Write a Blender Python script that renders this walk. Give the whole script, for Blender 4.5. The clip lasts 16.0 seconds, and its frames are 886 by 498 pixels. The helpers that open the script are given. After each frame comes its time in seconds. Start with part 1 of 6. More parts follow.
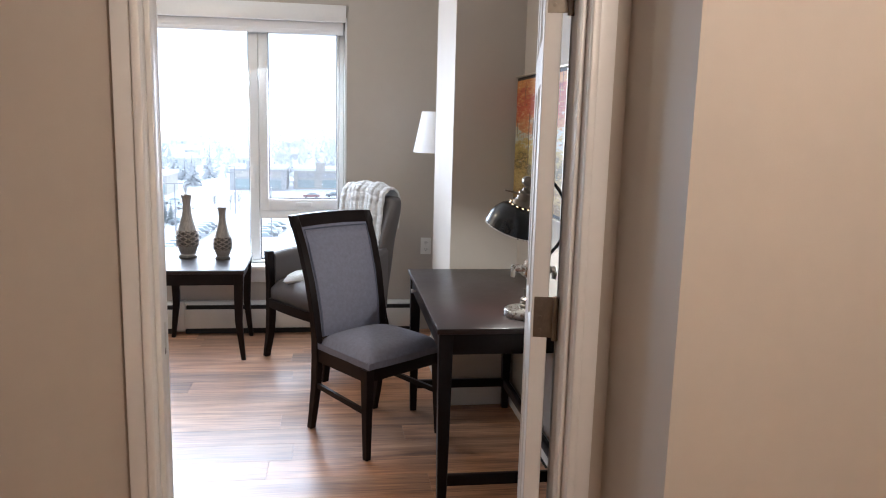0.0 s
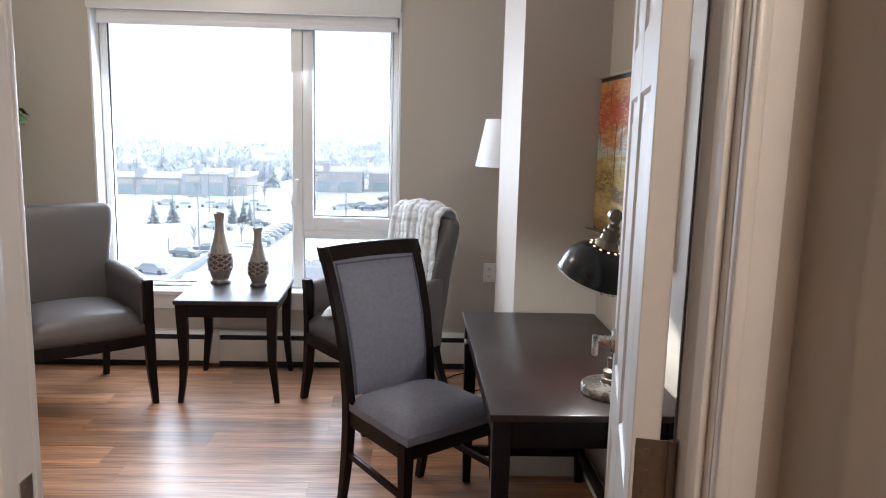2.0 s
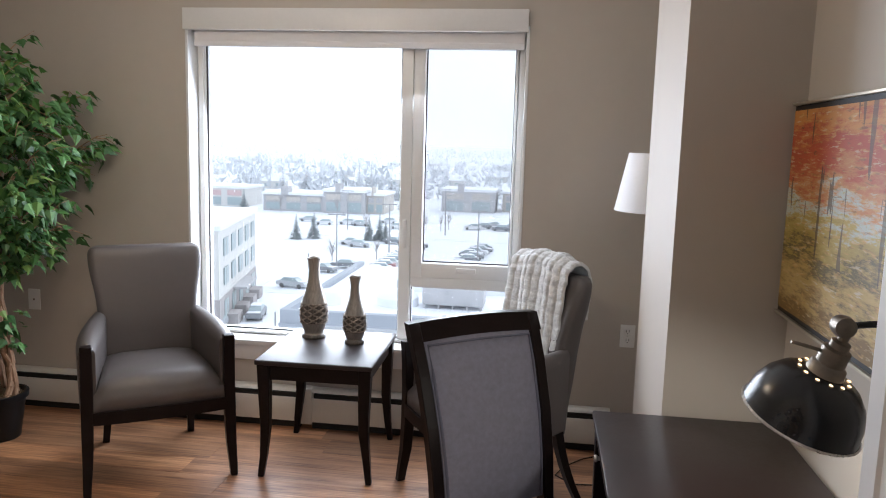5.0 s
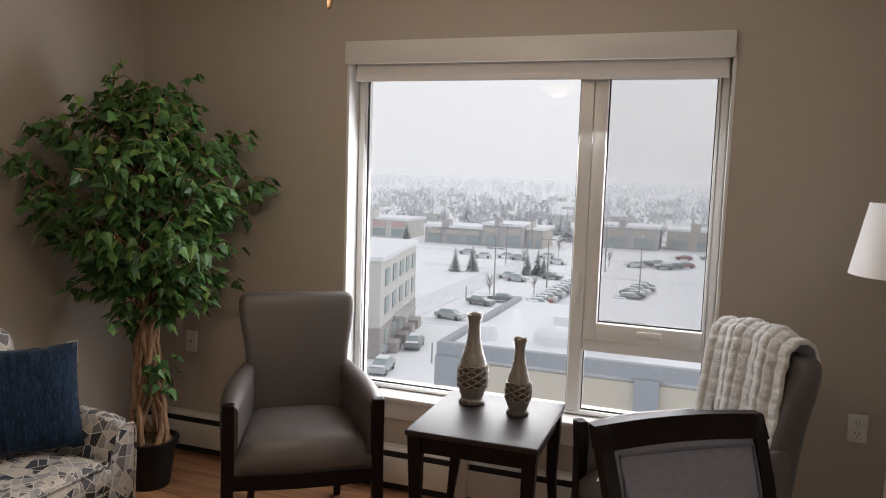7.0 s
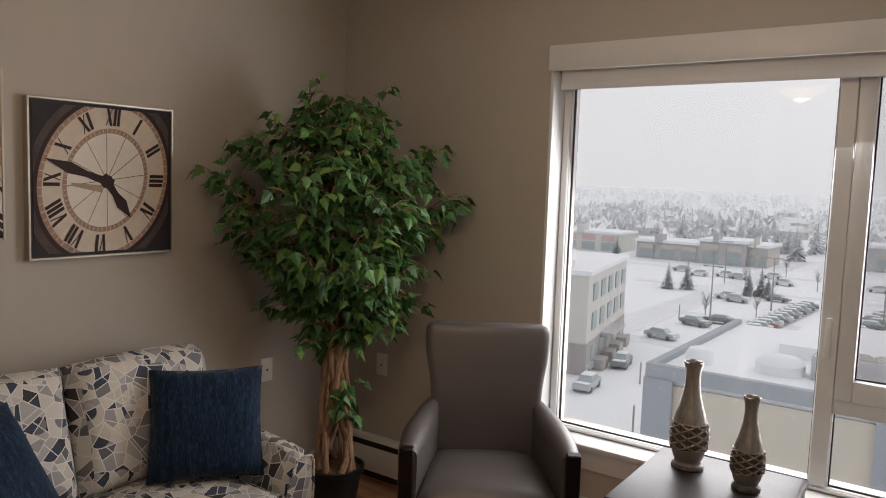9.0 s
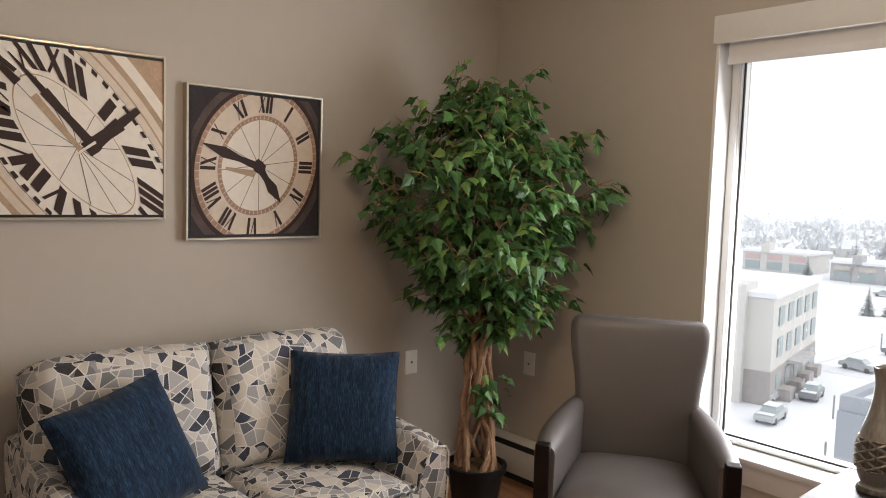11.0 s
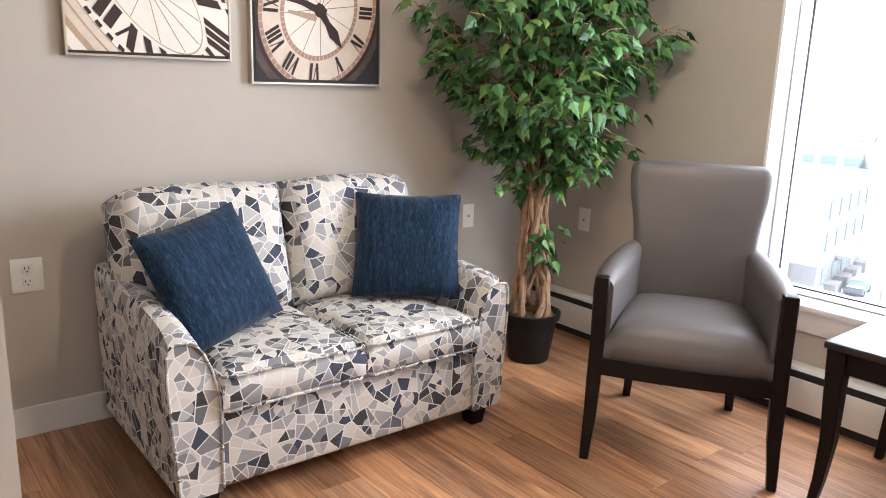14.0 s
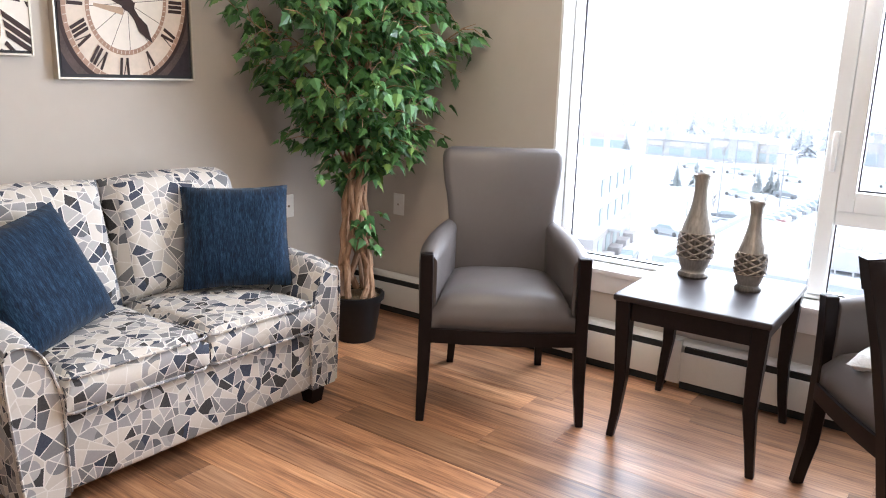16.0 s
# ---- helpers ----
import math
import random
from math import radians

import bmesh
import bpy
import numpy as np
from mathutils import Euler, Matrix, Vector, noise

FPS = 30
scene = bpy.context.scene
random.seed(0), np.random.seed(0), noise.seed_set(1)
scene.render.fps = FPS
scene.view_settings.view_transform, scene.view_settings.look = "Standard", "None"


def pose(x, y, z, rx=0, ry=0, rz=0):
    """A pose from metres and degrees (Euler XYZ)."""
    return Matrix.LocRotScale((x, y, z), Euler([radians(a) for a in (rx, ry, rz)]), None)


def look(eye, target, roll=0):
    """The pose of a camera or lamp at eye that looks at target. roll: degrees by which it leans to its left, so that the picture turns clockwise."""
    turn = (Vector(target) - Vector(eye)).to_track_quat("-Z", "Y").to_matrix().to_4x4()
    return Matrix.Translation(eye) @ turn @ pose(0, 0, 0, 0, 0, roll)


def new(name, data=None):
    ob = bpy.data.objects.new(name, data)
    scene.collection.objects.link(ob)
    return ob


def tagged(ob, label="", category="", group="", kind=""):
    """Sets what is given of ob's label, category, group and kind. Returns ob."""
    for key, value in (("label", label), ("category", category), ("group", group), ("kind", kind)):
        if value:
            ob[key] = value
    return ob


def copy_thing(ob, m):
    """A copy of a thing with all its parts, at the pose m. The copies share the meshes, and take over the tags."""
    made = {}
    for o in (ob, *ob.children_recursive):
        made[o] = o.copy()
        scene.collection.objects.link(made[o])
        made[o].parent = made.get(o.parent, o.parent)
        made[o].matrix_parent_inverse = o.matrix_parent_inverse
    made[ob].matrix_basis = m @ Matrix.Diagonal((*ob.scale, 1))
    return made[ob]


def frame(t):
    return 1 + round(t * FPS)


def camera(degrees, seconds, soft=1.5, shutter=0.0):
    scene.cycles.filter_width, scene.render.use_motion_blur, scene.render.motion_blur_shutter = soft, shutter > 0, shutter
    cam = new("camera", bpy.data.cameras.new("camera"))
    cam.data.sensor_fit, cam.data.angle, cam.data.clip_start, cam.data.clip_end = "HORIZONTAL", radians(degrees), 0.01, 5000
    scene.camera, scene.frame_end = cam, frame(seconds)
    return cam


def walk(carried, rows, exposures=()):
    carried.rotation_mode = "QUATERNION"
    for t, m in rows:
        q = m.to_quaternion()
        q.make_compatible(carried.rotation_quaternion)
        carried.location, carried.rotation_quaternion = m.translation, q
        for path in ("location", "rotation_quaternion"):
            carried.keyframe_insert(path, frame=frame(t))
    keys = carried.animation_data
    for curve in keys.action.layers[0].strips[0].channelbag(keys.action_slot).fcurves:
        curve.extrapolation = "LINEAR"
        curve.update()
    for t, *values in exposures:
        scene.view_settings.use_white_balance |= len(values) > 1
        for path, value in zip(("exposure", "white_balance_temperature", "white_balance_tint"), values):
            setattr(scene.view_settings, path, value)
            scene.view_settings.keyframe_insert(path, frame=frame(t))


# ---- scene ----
cam = camera(61.0, 16.0, soft=1.05)
PATH = [
    (0, (0.704, 0.388, 1.502), (0.985, 2.341, 1.175), 1.5),
    (0.5, (0.703, 0.555, 1.527), (0.898, 2.518, 1.195), 1.1),
    (1, (0.749, 0.726, 1.532), (0.912, 2.693, 1.207), 1.1),
    (1.5, (0.818, 0.916, 1.543), (0.953, 2.885, 1.219), 1.4),
    (2, (0.844, 1.088, 1.539), (0.932, 3.059, 1.215), 1.5),
    (2.5, (0.833, 1.245, 1.542), (0.869, 3.219, 1.22), 1.6),
    (3, (0.866, 1.372, 1.558), (0.849, 3.346, 1.239), 1.6),
    (3.5, (0.896, 1.49, 1.574), (0.811, 3.463, 1.259), 1.8),
    (3.7, (0.926, 1.528, 1.575), (0.79, 3.499, 1.259), 2.0),
    (5.8, (0.85, 2.028, 1.623), (0.453, 3.975, 1.39), 1.6),
    (6, (0.839, 2.081, 1.624), (0.377, 4.015, 1.402), 1.8),
    (6.5, (0.779, 2.155, 1.627), (0.204, 4.059, 1.416), 1.8),
    (7, (0.727, 2.265, 1.642), (0.054, 4.138, 1.438), 1.9),
    (7.5, (0.696, 2.361, 1.653), (-0.086, 4.191, 1.46), 1.9),
    (8, (0.671, 2.43, 1.656), (-0.246, 4.197, 1.469), 1.9),
    (8.5, (0.642, 2.534, 1.666), (-0.407, 4.227, 1.477), 1.9),
    (9, (0.582, 2.642, 1.67), (-0.578, 4.26, 1.48), 2.0),
    (9.5, (0.568, 2.751, 1.652), (-0.708, 4.279, 1.465), 2.0),
    (11.8, (0.595, 2.856, 1.484), (-0.968, 4.085, 1.272), 2.0),
    (12, (0.602, 2.869, 1.471), (-0.972, 4.079, 1.227), 2.0),
    (12.5, (0.6, 2.84, 1.402), (-0.968, 4.045, 1.098), 2.0),
    (13, (0.609, 2.825, 1.399), (-0.95, 4.014, 1.008), 2.1),
    (13.5, (0.592, 2.716, 1.344), (-0.949, 3.924, 0.936), 2.1),
    (14, (0.591, 2.715, 1.345), (-0.936, 3.928, 0.902), 1.8),
    (14.5, (0.605, 2.712, 1.352), (-0.881, 3.968, 0.891), 1.7),
    (15, (0.586, 2.655, 1.347), (-0.813, 4.009, 0.889), 1.8),
    (15.5, (0.602, 2.598, 1.355), (-0.688, 4.057, 0.901), 1.7),
    (16, (0.649, 2.494, 1.358), (-0.495, 4.071, 0.906), 1.6),
]
EXPOSURES = [(0, 0.36, 5450, 9), (1.5, 0.26, 5550, 9), (3.5, 0.0, 5450, 10), (5.8, -0.22, 6100, 11), (6.5, -0.53, 6400, 12), (7, -0.80, 6600, 13), (9.7, -0.97, 6700, 14), (11.8, 0.46, 6350, 11), (13, 0.86, 5950, 11), (16, 0.76, 5750, 11)]
walk(cam, [(t, look(eye, target, roll)) for t, eye, target, roll in PATH], EXPOSURES)

# ---- light ----
world = bpy.data.worlds.new("overcast")
scene.world = world
world.use_nodes = True
wn = world.node_tree
sky = wn.nodes.new("ShaderNodeTexSky")
sky.sky_type = "NISHITA"
sky.sun_disc = False
sky.sun_elevation, sky.sun_rotation = radians(28), radians(20)
sky.dust_density = 6
grey = wn.nodes.new("ShaderNodeHueSaturation")
grey.inputs["Saturation"].default_value = 0.2
wn.links.new(sky.outputs["Color"], grey.inputs["Color"])
# low snow cloud: a near-white veil over the clear sky
veil = wn.nodes.new("ShaderNodeMix")
veil.data_type = "RGBA"
veil.inputs["Factor"].default_value = 0.93
veil.inputs["B"].default_value = (10.3, 10.7, 11.1, 1)
wn.links.new(grey.outputs["Color"], veil.inputs["A"])
wn.links.new(veil.outputs["Result"], wn.nodes["Background"].inputs["Color"])
wn.nodes["Background"].inputs["Strength"].default_value = 0.15


def lamp(name, kind, m, energy, colour, size=0.1, size_y=None):
    """A light of one kind at a pose."""
    d = bpy.data.lights.new(name, kind)
    d.energy, d.color = energy, colour
    if kind == "AREA":
        d.shape = "RECTANGLE" if size_y else "DISK"
        d.size = size
        if size_y:
            d.size_y = size_y
    elif kind == "SUN":
        d.angle = size
    else:
        d.shadow_soft_size = size
    ob = new(name, d)
    ob.matrix_world = m
    return ob


lamp("sun", "SUN", look((40, 90, 60), (0, 0, 0)), 1.2, (1.0, 0.97, 0.93), radians(40))
# the sky's light in the window opening
lamp("window_daylight", "AREA", pose(-0.15, 6.03, 1.34, -72, 0, 0), 86, (0.95, 0.97, 0.99), 1.58, 1.46)
# warm lamps of the place
lamp("ceiling_fan_bulb", "POINT", pose(-0.41, 4.03, 2.27), 25, (1.0, 0.78, 0.54), 0.05)
lamp("hall_light_bulb", "POINT", pose(1.42, 0.30, 2.44), 57, (1.0, 0.76, 0.55), 0.12)
lamp("desk_lamp_bulb", "POINT", pose(1.414, 3.277, 1.138), 12.0, (1.0, 0.90, 0.74), 0.022)


# ---- shape helpers ----
def part(name, bm, material, parent=None, label="", smooth=38, kind="", category=""):
    """Links a bmesh as one mesh object under a thing or a part."""
    me = bpy.data.meshes.new(name)
    bm.normal_update()
    bm.to_mesh(me)
    bm.free()
    if material is not None:
        me.materials.append(material)
    if smooth:
        me.polygons.foreach_set("use_smooth", [True] * len(me.polygons))
        me.set_sharp_from_angle(angle=radians(smooth))
    ob = new(name, me)
    if parent is not None:
        ob.parent = parent
    return tagged(ob, label, category, "", kind)


def bx(bm, x0, x1, y0, y1, z0, z1, b=0.0, seg=2, m=None):
    """A box between two corners with bevelled edges."""
    t = Matrix.LocRotScale(((x0 + x1) / 2, (y0 + y1) / 2, (z0 + z1) / 2), None, (abs(x1 - x0), abs(y1 - y0), abs(z1 - z0)))
    vs = bmesh.ops.create_cube(bm, size=1, matrix=(m @ t) if m is not None else t)["verts"]
    if b > 0:
        es = list({e for v in vs for e in v.link_edges})
        bmesh.ops.bevel(bm, geom=es, offset=b, segments=seg, profile=0.5, affect="EDGES")
    return bm


def box(*a, **k):
    return bx(bmesh.new(), *a, **k)


def loft(bm, rings, cap=True, closed=True):
    """A skin over rings of points."""
    vs = [[bm.verts.new(p) for p in r] for r in rings]
    n = len(vs[0])
    for a, b in zip(vs, vs[1:]):
        for i in range(n if closed else n - 1):
            j = (i + 1) % n
            bm.faces.new((a[i], a[j], b[j], b[i]))
    if cap:
        bm.faces.new(vs[0][::-1])
        bm.faces.new(vs[-1])
    bmesh.ops.recalc_face_normals(bm, faces=bm.faces[:])
    return bm


def lathe(bm, prof, n=32, m=Matrix(), cap=True):
    """A turned shape from a profile of (radius, height)."""
    rings = [[m @ Vector((r * math.cos(2 * math.pi * i / n), r * math.sin(2 * math.pi * i / n), z)) for i in range(n)] for r, z in prof]
    return loft(bm, rings, cap)


def tube(bm, pts, rad, n=8):
    """A round rod along points; rad is one radius or one a point."""
    pts = [Vector(p) for p in pts]
    rs = rad if isinstance(rad, (list, tuple)) else [rad] * len(pts)
    rings = []
    up = Vector((0.03, 0.05, 1)).normalized()
    for i, p in enumerate(pts):
        d = (pts[min(i + 1, len(pts) - 1)] - pts[max(i - 1, 0)]).normalized()
        u = d.cross(up if abs(d.dot(up)) < 0.95 else Vector((1, 0, 0))).normalized()
        v = d.cross(u)
        rings.append([p + rs[i] * (math.cos(2 * math.pi * k / n) * u + math.sin(2 * math.pi * k / n) * v) for k in range(n)])
    return loft(bm, rings)


def rect_rod(bm, pts, sizes):
    """A square-section bar through points, with (width, depth) at each; upright parts only."""
    rings = [[(p[0] + sx * w / 2, p[1] + sy * d / 2, p[2]) for sx, sy in ((-1, -1), (1, -1), (1, 1), (-1, 1))] for p, (w, d) in zip(pts, sizes)]
    loft(bm, rings)
    return bm


def empty(name, m, label, category, group=""):
    ob = new(name)
    ob.matrix_world = m
    return tagged(ob, label, category, group)


def box_uv(ob):
    """Metre-sized texture coordinates by each face's main direction."""
    me = ob.data
    uv = me.uv_layers.new(name="metres")
    for f in me.polygons:
        n = f.normal
        a = max(range(3), key=lambda i: abs(n[i]))
        for li in f.loop_indices:
            c = me.vertices[me.loops[li].vertex_index].co
            uv.data[li].uv = (c.y + 0.31, c.z) if a == 0 else ((c.x, c.z + 0.17) if a == 1 else (c.x + 0.4, c.y))
    return ob


# ---- materials ----
class Nodes:
    """A small builder of node materials."""

    def __init__(self, name):
        self.mat = bpy.data.materials.new(name)
        self.mat.use_nodes = True
        self.t = self.mat.node_tree
        self.b = self.t.nodes["Principled BSDF"]

    def add(self, kind, **props):
        n = self.t.nodes.new("ShaderNode" + kind)
        for k, v in props.items():
            setattr(n, k, v)
        return n

    def link(self, a, b):
        self.t.links.new(a, b)

    def coords(self, space="Object", scale=(1, 1, 1), rot=(0, 0, 0)):
        c = self.add("TexCoord")
        m = self.add("Mapping")
        m.inputs["Scale"].default_value = scale
        m.inputs["Rotation"].default_value = rot
        self.link(c.outputs[space], m.inputs["Vector"])
        return m.outputs["Vector"]

    def noise(self, vec, scale, detail=4, rough=0.55, dist=0.0):
        n = self.add("TexNoise")
        n.inputs["Scale"].default_value = scale
        n.inputs["Detail"].default_value = detail
        n.inputs["Roughness"].default_value = rough
        n.inputs["Distortion"].default_value = dist
        self.link(vec, n.inputs["Vector"])
        return n.outputs["Fac"]

    def ramp(self, fac, stops, mode="LINEAR"):
        r = self.add("ValToRGB")
        r.color_ramp.interpolation = mode
        while len(r.color_ramp.elements) < len(stops):
            r.color_ramp.elements.new(0.5)
        for e, (p, c) in zip(r.color_ramp.elements, stops):
            e.position = p
            e.color = (*c, 1) if len(c) == 3 else c
        self.link(fac, r.inputs["Fac"])
        return r.outputs["Color"]

    def mix(self, fac, a, b, blend="MIX"):
        m = self.add("Mix", data_type="RGBA", blend_type=blend)
        for sock, v in ((m.inputs["Factor"], fac), (m.inputs["A"], a), (m.inputs["B"], b)):
            if hasattr(v, "is_linked"):
                self.link(v, sock)
            elif isinstance(v, (int, float)):
                sock.default_value = v
            else:
                sock.default_value = (*v, 1)
        return m.outputs["Result"]

    def math(self, op, a, b=0.0, c=0.0):
        m = self.add("Math", operation=op)
        for sock, v in zip(m.inputs, (a, b, c)):
            if hasattr(v, "is_linked"):
                self.link(v, sock)
            else:
                sock.default_value = v
        return m.outputs[0]

    def bump(self, height, strength, distance=0.002):
        n = self.add("Bump")
        n.inputs["Strength"].default_value = strength
        n.inputs["Distance"].default_value = distance
        self.link(height, n.inputs["Height"])
        self.link(n.outputs["Normal"], self.b.inputs["Normal"])

    def set(self, **k):
        for name, v in k.items():
            s = self.b.inputs[name.replace("_", " ")]
            if hasattr(v, "is_linked"):
                self.link(v, s)
            elif isinstance(v, tuple) and len(v) == 3 and s.type == "RGBA":
                s.default_value = (*v, 1)
            else:
                s.default_value = v
        return self


def plain(name, colour, rough=0.5, metal=0.0, vary=0.12, scale=9.0, bump=0.0, bscale=300.0, spec=0.5):
    """A material with soft mottling at two scales and fine relief."""
    n = Nodes(name)
    v = n.coords()
    f = n.mix(0.45, n.noise(v, scale, 4), n.noise(v, scale * 9, 3))
    lo = tuple(c * (1 - vary) for c in colour)
    hi = tuple(min(1, c * (1 + vary)) for c in colour)
    n.set(Base_Color=n.ramp(f, [(0.3, lo), (0.7, hi)]), Metallic=metal, Specular_IOR_Level=spec)
    n.set(Roughness=n.math("MULTIPLY_ADD", f, 0.16, rough - 0.08))
    if bump:
        n.bump(n.noise(v, bscale, 2), bump)
    return n.mat


WALL = plain("greige_wall_paint", (0.47, 0.425, 0.37), 0.62, vary=0.03, scale=1.6, bump=0.10, bscale=260)
TRIM = plain("white_trim_paint", (0.70, 0.69, 0.675), 0.35, vary=0.03, scale=5, bump=0.03)
CEILING = plain("white_ceiling_texture", (0.78, 0.77, 0.74), 0.8, vary=0.03, bump=0.5, bscale=90)
VINYL_FRAME = plain("white_window_vinyl", (0.76, 0.77, 0.77), 0.3, vary=0.02)
PLASTIC = plain("white_plastic", (0.78, 0.77, 0.73), 0.35, vary=0.02)
HEATER = plain("cream_heater_enamel", (0.66, 0.64, 0.59), 0.38, vary=0.03)
DARK_GAP = plain("dark_gap_shade", (0.009, 0.009, 0.009), 0.7)
ESPRESSO = plain("espresso_stained_wood", (0.0085, 0.0054, 0.0054), 0.36, vary=0.35, scale=14, spec=0.16)
ESPRESSO_TOP = plain("espresso_table_top", (0.020, 0.014, 0.0145), 0.42, vary=0.25, scale=10, spec=0.42)
DESKTOP = plain("red_brown_desk_top", (0.021, 0.0115, 0.0105), 0.34, vary=0.3, scale=8, spec=0.38)
GREY_VINYL = plain("taupe_grey_vinyl", (0.088, 0.0765, 0.0735), 0.38, vary=0.06, scale=5, bump=0.12, bscale=420)
BLUE_FABRIC = plain("slate_blue_fabric", (0.165, 0.168, 0.215), 0.85, vary=0.18, scale=60, bump=0.3, bscale=900)
BLACK_METAL = plain("black_enamel", (0.012, 0.013, 0.015), 0.25, vary=0.1)
NICKEL = plain("brushed_nickel", (0.60, 0.57, 0.53), 0.28, metal=1.0, vary=0.05)
BRONZE = plain("aged_bronze_hinge", (0.22, 0.19, 0.155), 0.42, metal=0.9, vary=0.2)
SHADE_FABRIC = plain("white_lampshade_fabric", (0.80, 0.80, 0.82), 0.8, vary=0.02)


def plank_material():
    """Warm brown vinyl plank with long streaks, each plank shifted and tinted by its own chance."""
    n = Nodes("warm_brown_plank")
    info = n.add("ObjectInfo")
    c = n.add("TexCoord")
    off = n.add("CombineXYZ")
    n.link(n.math("MULTIPLY", info.outputs["Random"], 37.0), off.inputs["X"])
    n.link(n.math("MULTIPLY", info.outputs["Random"], 91.0), off.inputs["Y"])
    add = n.add("VectorMath", operation="ADD")
    n.link(c.outputs["Object"], add.inputs[0])
    n.link(off.outputs[0], add.inputs[1])
    m = n.add("Mapping")
    m.inputs["Scale"].default_value = (0.7, 8.5, 1.0)
    n.link(add.outputs[0], m.inputs["Vector"])
    m2 = n.add("Mapping")
    m2.inputs["Scale"].default_value = (2.4, 70.0, 1.0)
    n.link(add.outputs[0], m2.inputs["Vector"])
    broad = n.noise(m.outputs[0], 1.6, 5, 0.62, 0.6)
    fine = n.noise(m2.outputs[0], 1.5, 4, 0.6, 0.2)
    f = n.mix(0.46, broad, fine)
    col = n.ramp(f, [(0.30, (0.030, 0.013, 0.008)), (0.42, (0.195, 0.088, 0.044)), (0.55, (0.42, 0.226, 0.118)), (0.73, (0.64, 0.42, 0.26))])
    tint = n.ramp(info.outputs["Random"], [(0.0, (0.60, 0.57, 0.54)), (0.35, (0.95, 0.91, 0.87)), (0.7, (1.10, 1.04, 0.97)), (1.0, (1.38, 1.30, 1.18))])
    n.set(Base_Color=n.mix(1.0, col, tint, "MULTIPLY"), Roughness=n.math("MULTIPLY_ADD", fine, 0.16, 0.31), Specular_IOR_Level=0.68, Coat_Weight=0.18, Coat_Roughness=0.32)
    n.bump(fine, 0.12, 0.001)
    return n.mat


PLANK = plank_material()


def sofa_material():
    """Cream cloth printed with straight-edged grey, navy and charcoal shards between thin pale lines."""
    n = Nodes("mosaic_print_upholstery")
    uv = n.add("TexCoord")
    cell = []
    for feature in ("F1", "DISTANCE_TO_EDGE"):
        vo = n.add("TexVoronoi", voronoi_dimensions="2D", feature=feature)
        vo.inputs["Scale"].default_value = 12.0
        vo.inputs["Randomness"].default_value = 1.0
        n.link(uv.outputs["UV"], vo.inputs["Vector"])
        cell.append(vo)
    vo, ed = cell
    col = n.add("SeparateColor")
    n.link(vo.outputs["Color"], col.inputs[0])
    # each cell is cut into a fan of shards about a point near its middle
    sub = n.add("VectorMath", operation="SUBTRACT")
    n.link(uv.outputs["UV"], sub.inputs[0])
    n.link(vo.outputs["Position"], sub.inputs[1])
    sep = n.add("SeparateXYZ")
    n.link(sub.outputs[0], sep.inputs[0])
    dx = n.math("MULTIPLY_ADD", n.math("SUBTRACT", col.outputs[0], 0.5), 0.04, sep.outputs[0])
    dy = n.math("MULTIPLY_ADD", n.math("SUBTRACT", col.outputs[1], 0.5), 0.04, sep.outputs[1])
    turn = n.math("ADD", n.math("DIVIDE", n.math("ARCTAN2", dy, dx), 2 * math.pi), n.math("MULTIPLY_ADD", col.outputs[2], 3.0, 2.0))
    count = n.math("ADD", n.math("FLOOR", n.math("MULTIPLY", col.outputs[1], 2.99)), 4.0)
    fan = n.math("MULTIPLY", n.math("FRACT", turn), count)
    sector = n.math("FLOOR", fan)
    part_of = n.math("SUBTRACT", fan, sector)
    near = n.math("MINIMUM", part_of, n.math("SUBTRACT", 1.0, part_of))
    away = n.math("SQRT", n.math("ADD", n.math("MULTIPLY", dx, dx), n.math("MULTIPLY", dy, dy)))
    seam = n.math("MULTIPLY", away, n.math("DIVIDE", n.math("MULTIPLY", near, 2 * math.pi), count))
    # long shards are cut once more across
    cut = n.math("GREATER_THAN", away, n.math("MULTIPLY_ADD", col.outputs[0], 0.016, 0.027))
    key = n.add("CombineXYZ")
    n.link(n.math("MULTIPLY", col.outputs[0], 57.0), key.inputs[0])
    n.link(n.math("ADD", sector, n.math("MULTIPLY", n.math("MULTIPLY", cut, n.math("GREATER_THAN", col.outputs[2], 0.45)), 7.0)), key.inputs[1])
    n.link(n.math("MULTIPLY", col.outputs[1], 31.0), key.inputs[2])
    wn3 = n.add("TexWhiteNoise", noise_dimensions="3D")
    n.link(key.outputs[0], wn3.inputs["Vector"])
    tone = n.ramp(wn3.outputs["Value"], [(0.0, (0.59, 0.55, 0.495)), (0.21, (0.31, 0.30, 0.305)), (0.40, (0.53, 0.49, 0.435)), (0.51, (0.17, 0.17, 0.175)), (0.64, (0.40, 0.39, 0.385)), (0.79, (0.022, 0.032, 0.060)), (0.885, (0.10, 0.105, 0.12)), (0.935, (0.020, 0.018, 0.020))], "CONSTANT")
    line = n.math("MAXIMUM", n.math("LESS_THAN", seam, 0.0017), n.math("LESS_THAN", ed.outputs["Distance"], 0.022))
    base = n.mix(line, tone, (0.68, 0.655, 0.615))
    v = n.coords()
    weave = n.noise(v, 900, 2)
    n.set(Base_Color=n.mix(0.06, base, n.ramp(n.noise(v, 140, 3), [(0.3, (0.35, 0.34, 0.32)), (0.7, (0.75, 0.73, 0.70))])), Roughness=0.85, Specular_IOR_Level=0.25)
    n.bump(n.mix(0.5, weave, n.noise(v, 22, 3)), 0.35, 0.002)
    return n.mat


